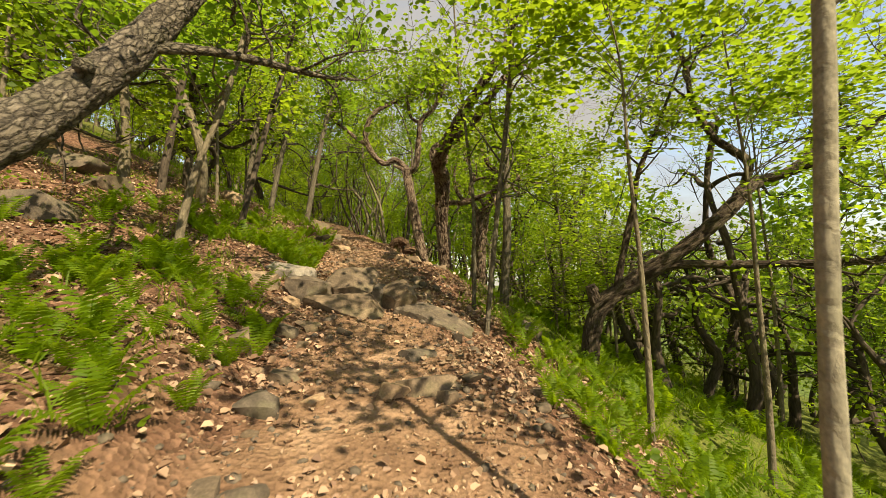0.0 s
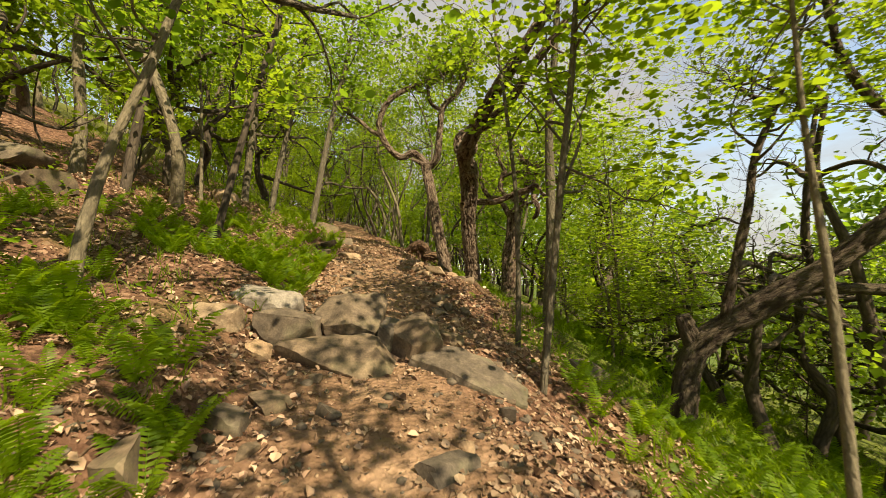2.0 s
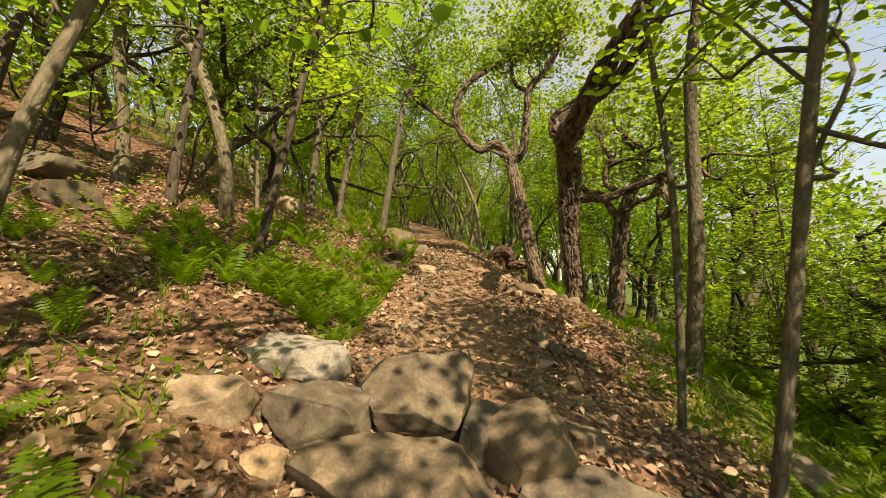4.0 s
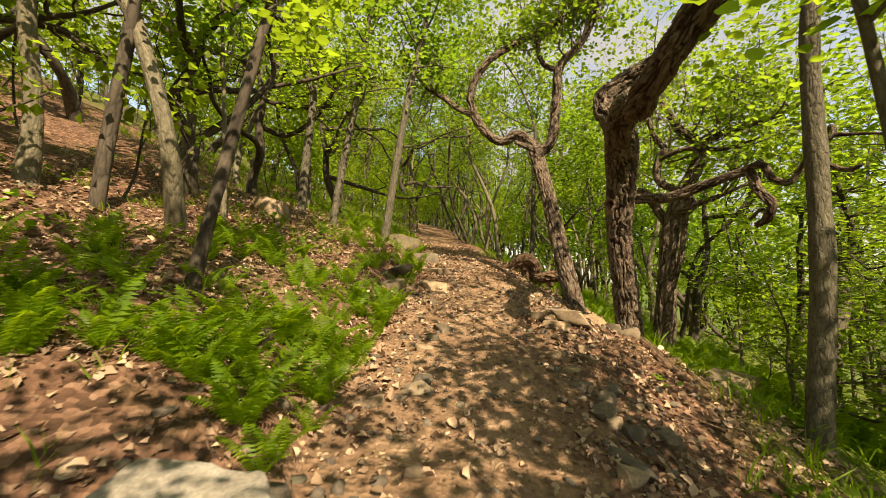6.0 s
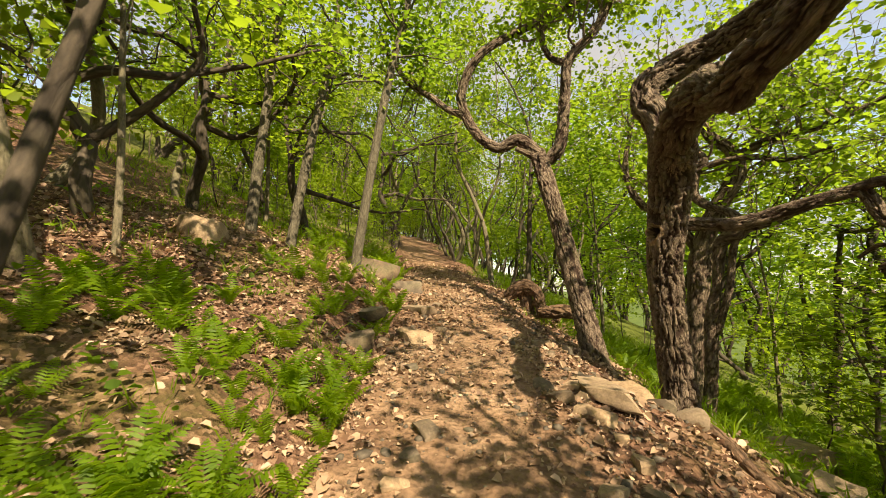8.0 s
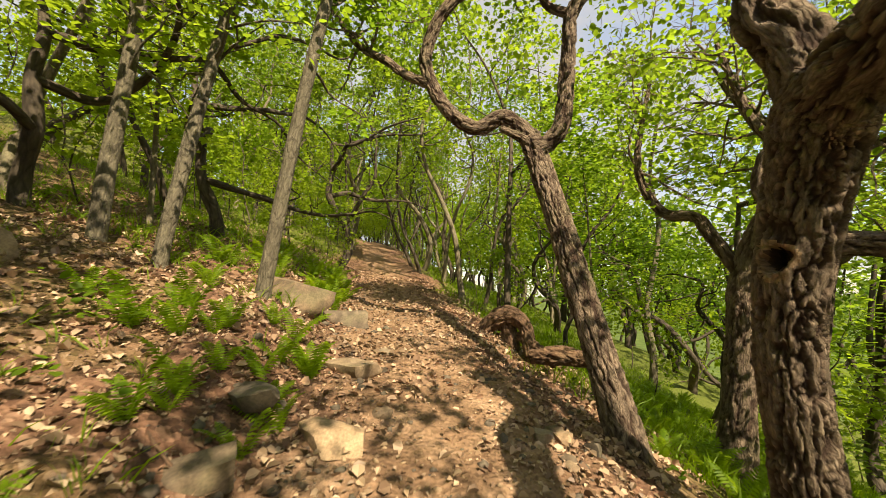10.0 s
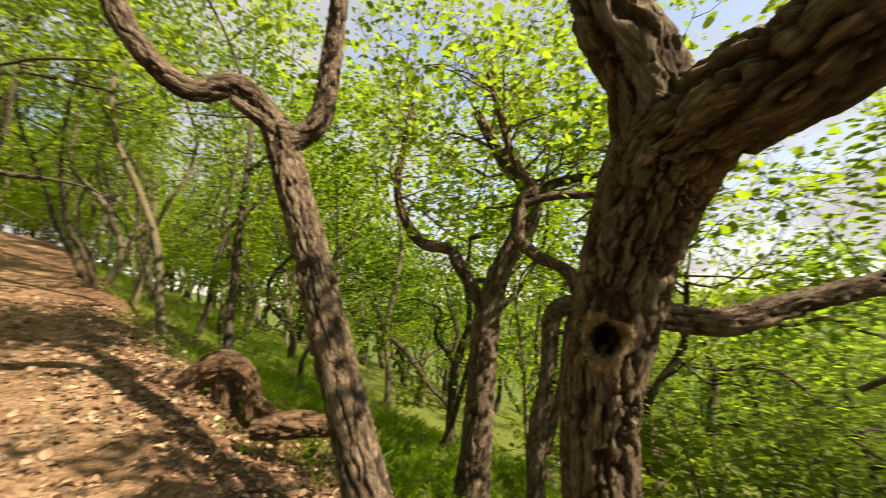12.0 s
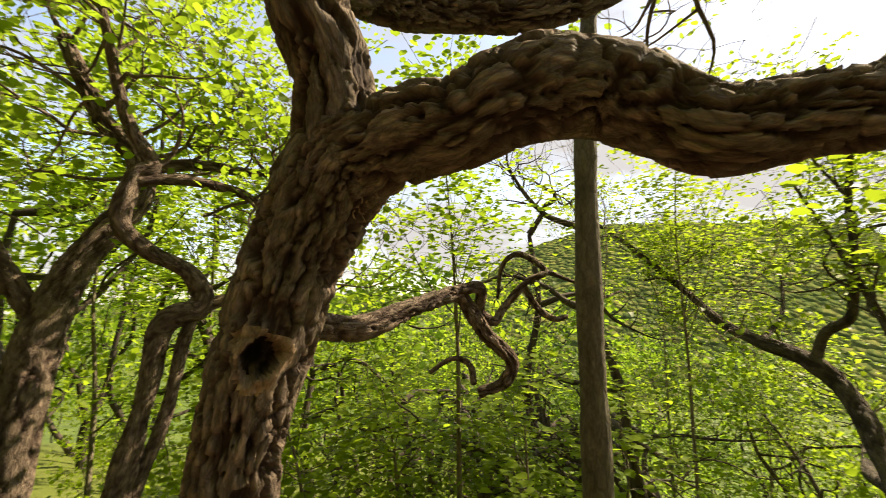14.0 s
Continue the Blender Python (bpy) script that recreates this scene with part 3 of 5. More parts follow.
# the leaning oak with the swan-neck limb
tree("leaning_oak", (-0.55, 11.45, 1.8), [
    ("trunk", [(-0.50, 11.30, 1.35, 0.22), (-0.55, 11.42, 1.8, 0.165), (-0.65, 11.67, 2.4, 0.145), (-0.77, 11.91, 2.97, 0.135), (-0.93, 12.22, 3.78, 0.13), (-1.11, 12.54, 4.57, 0.13), (-1.21, 12.75, 5.0, 0.125)]),
    ("limb", [(-1.2, 12.7, 4.92, 0.11), (-1.36, 12.68, 5.12, 0.10), (-1.55, 12.66, 5.2, 0.095), (-1.84, 12.69, 5.1, 0.09), (-2.15, 12.73, 5.32, 0.088), (-2.4, 12.77, 5.71, 0.085), (-2.49, 12.78, 6.21, 0.08),
              (-2.13, 12.73, 6.83, 0.075), (-1.28, 12.92, 7.35, 0.065), (-0.41, 12.8, 7.66, 0.05), (0.3, 12.7, 8.3, 0.03)]),
    ("limb", [(-2.45, 12.77, 5.76, 0.07), (-2.8, 12.9, 5.98, 0.06), (-3.11, 13.06, 6.29, 0.055), (-3.66, 13.34, 6.78, 0.05), (-4.41, 13.64, 7.9, 0.03)]),
    ("limb", [(-1.17, 12.6, 4.80, 0.11), (-0.98, 12.58, 4.86, 0.10), (-0.84, 12.56, 5.10, 0.095), (-0.76, 12.55, 5.86, 0.085), (-0.69, 12.54, 6.43, 0.08), (-0.29, 12.49, 6.83, 0.06), (-0.02, 12.45, 7.35, 0.05), (0.2, 12.2, 8.2, 0.03)]),
    ("limb", [(-0.72, 12.54, 6.36, 0.06), (-1.0, 12.58, 6.56, 0.05), (-1.11, 12.59, 7.02, 0.045), (-1.0, 12.4, 7.8, 0.03)]),
    ("stub", [(-1.22, 12.62, 4.86, 0.06), (-1.40, 12.5, 4.93, 0.05), (-1.55, 12.42, 4.98, 0.03)]),
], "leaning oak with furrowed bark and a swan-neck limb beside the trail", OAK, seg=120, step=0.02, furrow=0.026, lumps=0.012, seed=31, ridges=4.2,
    sprouts=[(1, 0.6, 9), (2, 0.3, 8), (3, 0.5, 8), (4, 0.4, 5)], leaves=7000, reach=1.3, leaf=LEAF)

# the bent oak that reaches out over the slope
tree("bent_oak", (2.26, 6.38, 0.0), [
    ("trunk", [(2.22, 6.40, -0.35, 0.20), (2.26, 6.38, 0.0, 0.150), (2.32, 6.36, 0.73, 0.128), (2.50, 6.29, 1.12, 0.135), (2.86, 6.14, 1.43, 0.132), (3.19, 6.03, 1.68, 0.124), (3.51, 5.91, 1.92, 0.116),
               (4.12, 5.79, 2.49, 0.108), (4.50, 5.95, 2.82, 0.100), (4.95, 6.22, 3.0, 0.080), (5.57, 6.4, 3.22, 0.072), (6.15, 6.61, 3.66, 0.060), (6.96, 7.38, 4.67, 0.040), (7.4, 8.0, 5.3, 0.024)]),
    ("stub", [(2.42, 6.32, 0.95, 0.11), (2.34, 6.34, 1.22, 0.10), (2.28, 6.35, 1.38, 0.075)]),
    ("limb", [(3.15, 6.03, 1.66, 0.072), (3.6, 5.88, 1.70, 0.060), (4.09, 5.71, 1.68, 0.056), (4.79, 5.25, 1.69, 0.048), (5.6, 4.7, 1.75, 0.040), (6.6, 4.3, 2.1, 0.024)]),
    ("limb", [(4.42, 5.92, 2.76, 0.068), (4.41, 5.77, 3.14, 0.060), (4.12, 5.7, 3.32, 0.056), (3.9, 5.77, 3.56, 0.048), (3.69, 5.85, 4.1, 0.040), (3.61, 5.88, 4.72, 0.032), (3.3, 5.9, 5.6, 0.020)]),
    ("limb", [(4.95, 6.22, 3.0, 0.048), (5.3, 5.9, 3.1, 0.040), (5.7, 5.5, 3.4, 0.032), (6.2, 5.2, 4.0, 0.020)]),
    ("stem", [(2.62, 6.18, 1.25, 0.060), (2.70, 6.14, 1.75, 0.050), (2.88, 6.10, 2.55, 0.043), (2.98, 6.10, 3.1, 0.036), (3.35, 6.15, 3.9, 0.026), (3.8, 6.3, 4.9, 0.012)]),
], "dark bent oak leaning out over the downhill slope", BENTBARK, seg=60, step=0.03, furrow=0.016, lumps=0.02, seed=51, ridges=3.8,
    sprouts=[(0, 0.75, 8), (2, 0.4, 9), (3, 0.4, 7), (4, 0.3, 6), (5, 0.45, 8)], leaves=5200, reach=1.3, leaf=LEAF_YELLOW, size=0.07, spread=0.11)

# the young trunk that stands close to the oak, and slender trees on both sides
SLENDER = [
    ("young_tree", (1.34, 8.92, 0.85), [(1.32, 8.95, 0.5, 0.12), (1.36, 8.93, 1.4, 0.098), (1.41, 8.90, 2.4, 0.090), (1.41, 8.9, 3.27, 0.086), (1.40, 8.88, 4.6, 0.075), (1.48, 8.8, 5.6, 0.062), (1.6, 8.7, 7.5, 0.03)], MIDBARK, "straight young tree with smooth grey bark below the trail"),
    ("young_tree", (1.23, 1.33, -0.15), [(1.22, 1.34, -0.5, 0.045), (1.23, 1.33, 0.2, 0.035), (1.245, 1.32, 1.5, 0.032), (1.27, 1.30, 2.4, 0.029), (1.32, 1.3, 4.2, 0.024), (1.4, 1.4, 6.0, 0.015)], POLEBARK, "slim pale-barked young tree at the trail edge"),
    ("young_tree", (0.60, 5.60, 0.70), [(0.59, 5.61, 0.4, 0.05), (0.60, 5.60, 0.8, 0.038), (0.70, 5.56, 1.89, 0.036), (0.80, 5.53, 2.92, 0.034), (0.90, 5.50, 3.89, 0.031), (1.0, 5.5, 5.5, 0.02)], MIDBARK, "slim young tree at the trail edge"),
    ("young_tree", (0.50, 6.60, 0.90), [(0.48, 6.60, 0.6, 0.05), (0.50, 6.60, 1.1, 0.034), (0.51, 6.62, 2.0, 0.030), (0.49, 6.65, 2.9, 0.027), (0.38, 6.70, 4.0, 0.023), (0.25, 6.75, 5.2, 0.018), (0.15, 6.8, 7.0, 0.01)], MIDBARK, "slim crooked young tree below the trail"),
    ("young_tree", (-2.84, 4.33, 1.55), [(-2.86, 4.31, 1.3, 0.075), (-2.83, 4.33, 1.75, 0.050), (-2.82, 4.37, 2.11, 0.043), (-2.74, 4.45, 2.71, 0.038), (-2.58, 4.6, 3.44, 0.034), (-2.45, 4.8, 4.4, 0.035), (-2.2, 5.0, 6.0, 0.02)], GREY, "leaning young tree with grey bark among ferns"),
    ("young_tree", (-3.57, 7.12, 2.35), [(-3.6, 7.1, 2.1, 0.066), (-3.55, 7.13, 2.48, 0.054), (-3.40, 7.28, 3.53, 0.049), (-3.22, 7.45, 4.68, 0.044), (-3.0, 7.6, 5.81, 0.042), (-2.85, 7.8, 7.3, 0.02)], DARKBARK, "leaning young tree with grey bark on the fern bank"),
    ("young_tree", (-4.86, 11.42, 3.3), [(-4.9, 11.4, 3.0, 0.09), (-4.86, 11.43, 3.6, 0.075), (-4.69, 11.54, 4.88, 0.07), (-4.48, 11.67, 6.26, 0.06), (-4.34, 11.76, 7.6, 0.04), (-4.2, 11.9, 9, 0.02)], MIDBARK, "grey-barked tree on the uphill bank"),
    ("young_tree", (-3.95, 11.74, 3.05), [(-3.98, 11.73, 2.8, 0.10), (-3.94, 11.75, 3.3, 0.078), (-3.72, 11.84, 4.9, 0.072), (-3.48, 11.95, 6.38, 0.06), (-3.26, 12.05, 7.42, 0.05), (-3.1, 12.2, 9, 0.02)], MIDBARK, "grey-barked tree beside a flat rock on the uphill bank"),
    ("young_tree", (-5.5, 11.3, 3.6), [(-5.52, 11.3, 3.3, 0.10), (-5.46, 11.33, 4.4, 0.085), (-5.35, 11.4, 5.8, 0.07), (-5.2, 11.5, 8, 0.03)], MIDBARK, "grey-barked tree on the uphill bank"),
    ("young_tree", (-5.35, 7.6, 3.1), [(-5.37, 7.6, 2.8, 0.08), (-5.3, 7.65, 3.8, 0.07), (-5.1, 7.7, 5.2, 0.06), (-4.9, 7.8, 7.5, 0.03)], DARKBARK, "dark-barked young tree on the uphill bank"),
]
for k, (name, at, limb, mat, label) in enumerate(SLENDER):
    right = at[0] > 0
    tree(name, at, [("trunk", limb)], label, mat, seg=26, step=0.05, lumps=0.012, seed=70 + 7 * k, sprouts=[(0, 0.42 if k else 0.8, 16 if k else 6)], leaves=(400, 1300, 1500, 1000, 1000, 1300, 1300, 1400, 1200, 1200)[k], reach=(1.35 if k else 0.9) if right else 1.1, level=1,
         leaf=(LEAF, LEAF_DEEP, LEAF_YELLOW)[k % 3], group="slender trees along the trail", spread=0.17, size=0.10, flat=0.78, curl=0.22, lift=0.0)


def layered_tree(x, y, height, seed, leaf, leaves, lean=(0.0, 0.0)):
    """A young broad-leaved tree whose leaves lie in flat sprays."""
    z = ground_at(x, y)
    r = np.random.default_rng(seed)
    stem = [(x + lean[0] * s * s + r.normal() * 0.05 * s, y + lean[1] * s * s + r.normal() * 0.05 * s, z - 0.25 + (height + 0.25) * s, 0.035 * (1.15 - s)) for s in np.linspace(0, 1, 6)]
    return tree("understorey_tree", (x, y, z), [("trunk", stem)], "young broad-leaved tree with flat sprays of bright leaves", GREY, seg=14, step=0.08, lumps=0.006, seed=seed,
                sprouts=[(0, {3.0: 0.62, 2.1: 0.72, 3.6: 0.5, 5.6: 0.6, 4.9: 0.45}.get(x, 0.3), 18)], leaves=leaves, reach=height * (0.22 if x == 3.0 else 0.3), level=1, leaf=leaf, spread=0.13, size=0.085 if x == 3.0 else 0.10, flat=0.85, curl=0.18, lift=-0.02, group="understorey trees")


for k, (x, y, h, n) in enumerate([(3.6, 4.6, 5.6, 1700), (7.6, 6.6, 6.2, 2600), (8.4, 4.6, 6.6, 3000), (-5.0, 8.9, 5.2, 2000), (-6.0, 5.4, 5.0, 2400), (-6.2, 12.6, 5.5, 2400), (2.9, 14.5, 5.5, 3400),
                                   (0.2, 16.0, 5.0, 3000), (8.6, 11.8, 4.2, 2600), (5.6, 6.9, 7.4, 2400), (4.9, 14.7, 9.0, 3000), (9.0, 8.4, 3.6, 2200), (3.0, 10.0, 5.0, 1600), (2.1, 4.2, 5.0, 1700), (4.8, 14.0, 4.5, 2200), (2.6, 9.3, 2.3, 700), (3.3, 10.7, 2.6, 900), (2.3, 11.3, 2.2, 700), (4.1, 9.7, 2.9, 1000), (3.5, 8.3, 2.6, 900), (4.7, 11.5, 3.2, 1000)]):
    layered_tree(x, y, h, 1500 + k, LEAF_YELLOW if h < 3.3 else (LEAF, LEAF_YELLOW, LEAF, LEAF_DEEP)[k % 4], n, (-0.3, 0.1))


# the pale scaly trunk that leans across the bank at the start
tree("leaning_tree", (-2.95, 1.45, 1.55), [
    ("trunk", [(-3.05, 1.3, 1.0, 0.22), (-2.95, 1.55, 1.5, 0.18), (-2.66, 2.15, 2.13, 0.15), (-2.56, 2.68, 2.70, 0.142), (-2.42, 3.08, 3.30, 0.136), (-2.2, 3.6, 4.3, 0.11), (-1.9, 4.1, 5.6, 0.07)]),
    ("limb", [(-2.42, 3.05, 3.3, 0.055), (-2.0, 3.6, 3.55, 0.04), (-1.35, 4.3, 3.7, 0.027), (-1.0, 4.7, 3.85, 0.013)]),
    ("limb", [(-2.4, 2.6, 2.9, 0.05), (-2.8, 3.4, 3.3, 0.04), (-3.4, 4.2, 3.6, 0.02)]),
], "leaning tree with pale scaly bark on the uphill bank", PALE, seg=70, step=0.02, furrow=0.013, lumps=0.02, seed=171, ridges=6,
    sprouts=[(0, 0.75, 6), (1, 0.4, 6), (2, 0.3, 5)], leaves=1500, leaf=LEAF_DEEP)

# crooked oaks on the slope behind the hollow oak
tree("crooked_oak", (1.20, 13.4, 1.3), [
    ("trunk", [(1.16, 13.40, 0.97, 0.224), (1.20, 13.35, 1.56, 0.185), (1.26, 13.29, 2.52, 0.162), (1.33, 13.24, 3.32, 0.157), (1.49, 13.13, 3.92, 0.134), (1.75, 12.93, 4.49, 0.123), (1.72, 12.95, 4.88, 0.101), (1.51, 13.11, 5.17, 0.078), (1.22, 13.30, 5.87, 0.050)]),
    ("limb", [(1.31, 13.26, 3.32, 0.095), (1.06, 13.44, 3.85, 0.084), (0.93, 13.53, 4.09, 0.078), (0.63, 13.76, 4.20, 0.062), (0.42, 13.92, 4.68, 0.056), (0.40, 13.93, 5.17, 0.045), (0.62, 14.00, 6.17, 0.022)]),
    ("limb", [(1.72, 12.95, 4.77, 0.067), (2.12, 12.60, 4.92, 0.056), (2.62, 12.20, 4.97, 0.045), (3.22, 11.70, 5.27, 0.022)]),
], "crooked oak with grey furrowed bark on the slope", OAK, seg=70, step=0.03, furrow=0.022, lumps=0.02, seed=191, ridges=3.6,
    sprouts=[(0, 0.7, 9), (1, 0.5, 7), (2, 0.2, 8)], leaves=3000, leaf=LEAF, reach=1.2)
tree("crooked_oak", (0.88, 11.9, 1.4), [
    ("trunk", [(0.80, 11.95, 0.9, 0.10), (0.88, 11.9, 1.5, 0.085), (0.92, 11.88, 2.3, 0.075), (1.0, 11.81, 2.95, 0.07), (1.04, 11.78, 3.34, 0.07), (1.18, 11.64, 3.45, 0.07), (1.2, 11.63, 3.55, 0.065), (1.12, 11.7, 3.72, 0.06), (0.91, 11.89, 3.88, 0.062),
               (0.82, 11.97, 4.05, 0.06), (0.86, 11.94, 4.37, 0.055), (0.93, 11.88, 4.47, 0.05), (0.79, 12.0, 4.8, 0.04), (0.6, 12.1, 5.6, 0.02)]),
    ("limb", [(0.86, 11.93, 4.33, 0.04), (1.08, 11.74, 4.39, 0.035), (1.34, 11.51, 4.36, 0.03), (1.57, 11.31, 4.25, 0.025), (1.9, 11.0, 4.3, 0.012)]),
    ("limb", [(0.96, 11.85, 2.2, 0.05), (1.08, 11.74, 2.72, 0.05), (1.14, 11.68, 3.28, 0.05), (1.24, 11.6, 3.48, 0.05), (1.45, 11.4, 3.55, 0.035), (1.8, 11.2, 3.7, 0.02)]),
], "thin zigzag oak with twisting stem on the slope", OAK, seg=44, step=0.025, furrow=0.009, lumps=0.03, seed=211,
    sprouts=[(0, 0.75, 9), (1, 0.3, 7), (2, 0.6, 5)], leaves=1100, leaf=LEAF, reach=1.0)
tree("crooked_oak", (3.35, 12.55, 0.1), [
    ("trunk", [(3.3, 12.5, -0.3, 0.17), (3.35, 12.55, 0.3, 0.14), (3.5, 12.7, 1.2, 0.12), (3.95, 13.2, 1.9, 0.11), (4.5, 14.2, 2.3, 0.10), (4.85, 14.7, 2.9, 0.09), (4.7, 14.9, 3.6, 0.07), (5.2, 15.0, 4.4, 0.05), (5.4, 15.2, 5.6, 0.025)]),
    ("limb", [(3.6, 12.85, 1.4, 0.07), (3.3, 12.6, 2.2, 0.06), (3.6, 12.3, 2.9, 0.05), (3.3, 12.0, 3.8, 0.03)]),
], "dark crooked oak lower on the slope", DARKBARK, seg=30, step=0.04, furrow=0.006, lumps=0.02, seed=231,
    sprouts=[(0, 0.55, 12), (1, 0.4, 9)], leaves=2600, leaf=LEAF_YELLOW, reach=1.3)


def gnarled_tree(x, y, height, reach, aim, seed, leaves, label):
    """A dark little oak whose few long limbs wander sideways; aim: the way most limbs point."""
    z = ground_at(x, y)
    r = np.random.default_rng(seed)
    q, stem = np.array([x, y, z - 0.3]), []
    for s in np.linspace(0, 1, 6):
        stem.append((*q, 0.10 * (1.2 - 0.8 * s)))
        q = q + np.array([r.normal() * 0.16, r.normal() * 0.16, height / 5])
    limbs = [("trunk", stem)]
    for k in range(4):
        a = aim + r.normal() * 0.7
        p = np.array(stem[2 + k % 4][:3])
        d = np.array([math.cos(a), math.sin(a), r.uniform(0.0, 0.5)])
        pts = []
        for s in np.linspace(0, 1, 8):
            pts.append((*p, 0.055 * (1.1 - s)))
            d = d + r.normal(size=3) * np.array([0.35, 0.35, 0.42])
            d[2] *= 0.75
            d /= np.linalg.norm(d)
            p = p + d * reach / 7
        limbs.append(("limb", pts))
    return tree("gnarled_oak", (x, y, z), limbs, label, DARKBARK, seg=22, step=0.06, lumps=0.02, seed=seed,
                sprouts=[(k, 0.35, 5 if height < 6 else 11) for k in range(1, 5)], leaves=leaves, reach=1.0, level=1, leaf=LEAF, group="gnarled little oaks", curl=0.45, rich=False)


for k, (x, y, h, reach, aim, n) in enumerate([(-6.0, 9.4, 2.6, 3.6, 0.1, 500), (-6.8, 11.6, 2.8, 3.8, -0.2, 600), (-6.4, 14.2, 3.0, 3.8, 0.0, 700), (-7.8, 7.6, 2.8, 3.4, 0.2, 500), (-5.6, 17.0, 3.2, 3.2, 0.0, 700),
                                               (4.4, 15.6, 4.2, 3.0, -1.2, 700), (2.6, 16.6, 4.5, 3.0, -1.4, 800), (6.2, 13.4, 4.2, 3.2, -1.8, 600), (7.4, 10.6, 3.8, 3.4, -2.4, 500), (8.0, 7.2, 4.0, 3.4, 2.6, 500), (6.2, 8.2, 3.2, 2.6, 2.0, 400), (5.6, 7.7, 6.2, 2.8, 1.8, 160), (6.6, 9.4, 6.6, 2.6, -2.2, 160),
                                               (4.4, 9.2, 2.6, 2.4, 1.2, 200), (5.4, 10.9, 3.0, 2.6, -1.6, 220), (4.3, 7.7, 2.8, 2.4, 1.0, 200), (6.6, 11.4, 3.2, 2.6, -1.0, 220), (5.3, 8.5, 3.0, 2.4, 2.2, 200), (7.4, 8.9, 3.4, 2.6, 2.4, 220)]):
    gnarled_tree(x, y, h, reach, aim, 1700 + 3 * k, n, "small dark gnarled oak with wandering bare limbs")


# ---------------------------------------------------------------- the wood around
def wood_tree(kind, seed, leaf, mat):
    """One tree of the wood at the origin: slender, crooked, shrub or far."""
    rng = np.random.default_rng(seed)
    names = {"slender": "tree", "crooked": "oak_tree", "shrub": "sapling", "far": "tree"}
    labels = {"slender": "slender woodland tree with a thin dark trunk and fresh leaves", "crooked": "crooked woodland oak with twisting limbs and fresh leaves",
              "shrub": "young leafy sapling of the understorey", "far": "distant leafy woodland tree"}
    ob = thing(names[kind], (0, 0, 0), labels[kind], "tree", {"slender": "slender trees of the wood", "crooked": "crooked oaks of the wood", "shrub": "saplings of the wood", "far": "far trees of the wood"}[kind])
    H = {"slender": 9.5, "crooked": 6.8, "shrub": 3.2, "far": 9}[kind] * rng.uniform(0.85, 1.15)
    r = {"slender": 0.075, "crooked": 0.13, "shrub": 0.018, "far": 0.12}[kind] * rng.uniform(0.8, 1.2)
    sway = {"slender": 0.22, "crooked": 0.5, "shrub": 0.2, "far": 0.25}[kind]
    n = 9
    q = np.array([0, 0, -0.4])
    v = np.array([0, 0, 1.0])
    pts = [(*q, r * 1.35)]
    for i in range(n):
        v = np.array([0, 0, 1.0]) + (v - np.array([0, 0, 1.0])) * 0.5 + rng.normal(size=3) * sway * np.array([1, 1, 0.2])
        q = q + v / np.linalg.norm(v) * H / n
        pts.append((*q, max(r * (1 - 0.85 * (i + 1) / n), 0.006)))
    path = spline(pts, 0.26 if kind != "far" else 0.6)
    part("trunk", mesh_of("trunk", *tube(path, {"slender": 9, "crooked": 12, "shrub": 5, "far": 5}[kind], lumps=0.03 if kind == "crooked" else 0.01, seed=seed), mat), ob)
    out, tips = [], []
    lo = {"slender": 0.38, "crooked": 0.28, "shrub": 0.25, "far": 0.25}[kind]
    for _ in range({"slender": 11, "crooked": 9, "shrub": 8, "far": 12}[kind]):
        f = rng.uniform(lo, 1.0)
        i = min(int(f * len(path)), len(path) - 1)
        a = rng.uniform(0, 2 * math.pi)
        d = np.array([math.cos(a), math.sin(a), rng.uniform(0.0, 0.8)])
        L = {"slender": 2.0, "crooked": 2.6, "shrub": 1.0, "far": 2.6}[kind] * (1.25 - 0.6 * f) * rng.uniform(0.7, 1.2)
        grow(rng, path[i, :3], d, L, path[i, 3] * 0.55, 0 if kind in ("shrub", "far") else 1, out, tips, 0.5 if kind == "crooked" else 0.28, 0.06, (2, 3))
    base = np.zeros(3)
    if kind != "far":
        tagged(part("branchwork", mesh_of("branchwork", *branch_mesh(out, base), mat), ob), kind="stuff")
    count = {"slender": 1150, "crooked": 1150, "shrub": 400, "far": 540}[kind]
    tagged(part("crown", mesh_of("crown", *leaves_round(rng, tips, count, {"slender": 0.21, "crooked": 0.2, "shrub": 0.13, "far": 0.6}[kind], {"slender": 0.14, "crooked": 0.13, "shrub": 0.12, "far": 0.34}[kind], base, 0.55), leaf), ob), kind="stuff")
    return ob


PROTO = {
    "slender": [wood_tree("slender", 301, LEAF, DARKBARK), wood_tree("slender", 302, LEAF_DEEP, GREY), wood_tree("slender", 303, LEAF_YELLOW, DARKBARK), wood_tree("slender", 304, LEAF, GREY)],
    "crooked": [wood_tree("crooked", 311, LEAF_YELLOW, DARKBARK), wood_tree("crooked", 312, LEAF, DARKBARK), wood_tree("crooked", 313, LEAF_DEEP, DARKBARK)],
    "shrub": [wood_tree("shrub", 321, LEAF, DARKBARK), wood_tree("shrub", 322, LEAF_YELLOW, DARKBARK), wood_tree("shrub", 323, LEAF_YELLOW, DARKBARK)],
    "far": [wood_tree("far", 331, LEAF, DARKBARK), wood_tree("far", 332, LEAF_DEEP, DARKBARK), wood_tree("far", 333, LEAF_YELLOW, DARKBARK)],
}
rng = np.random.default_rng(77)
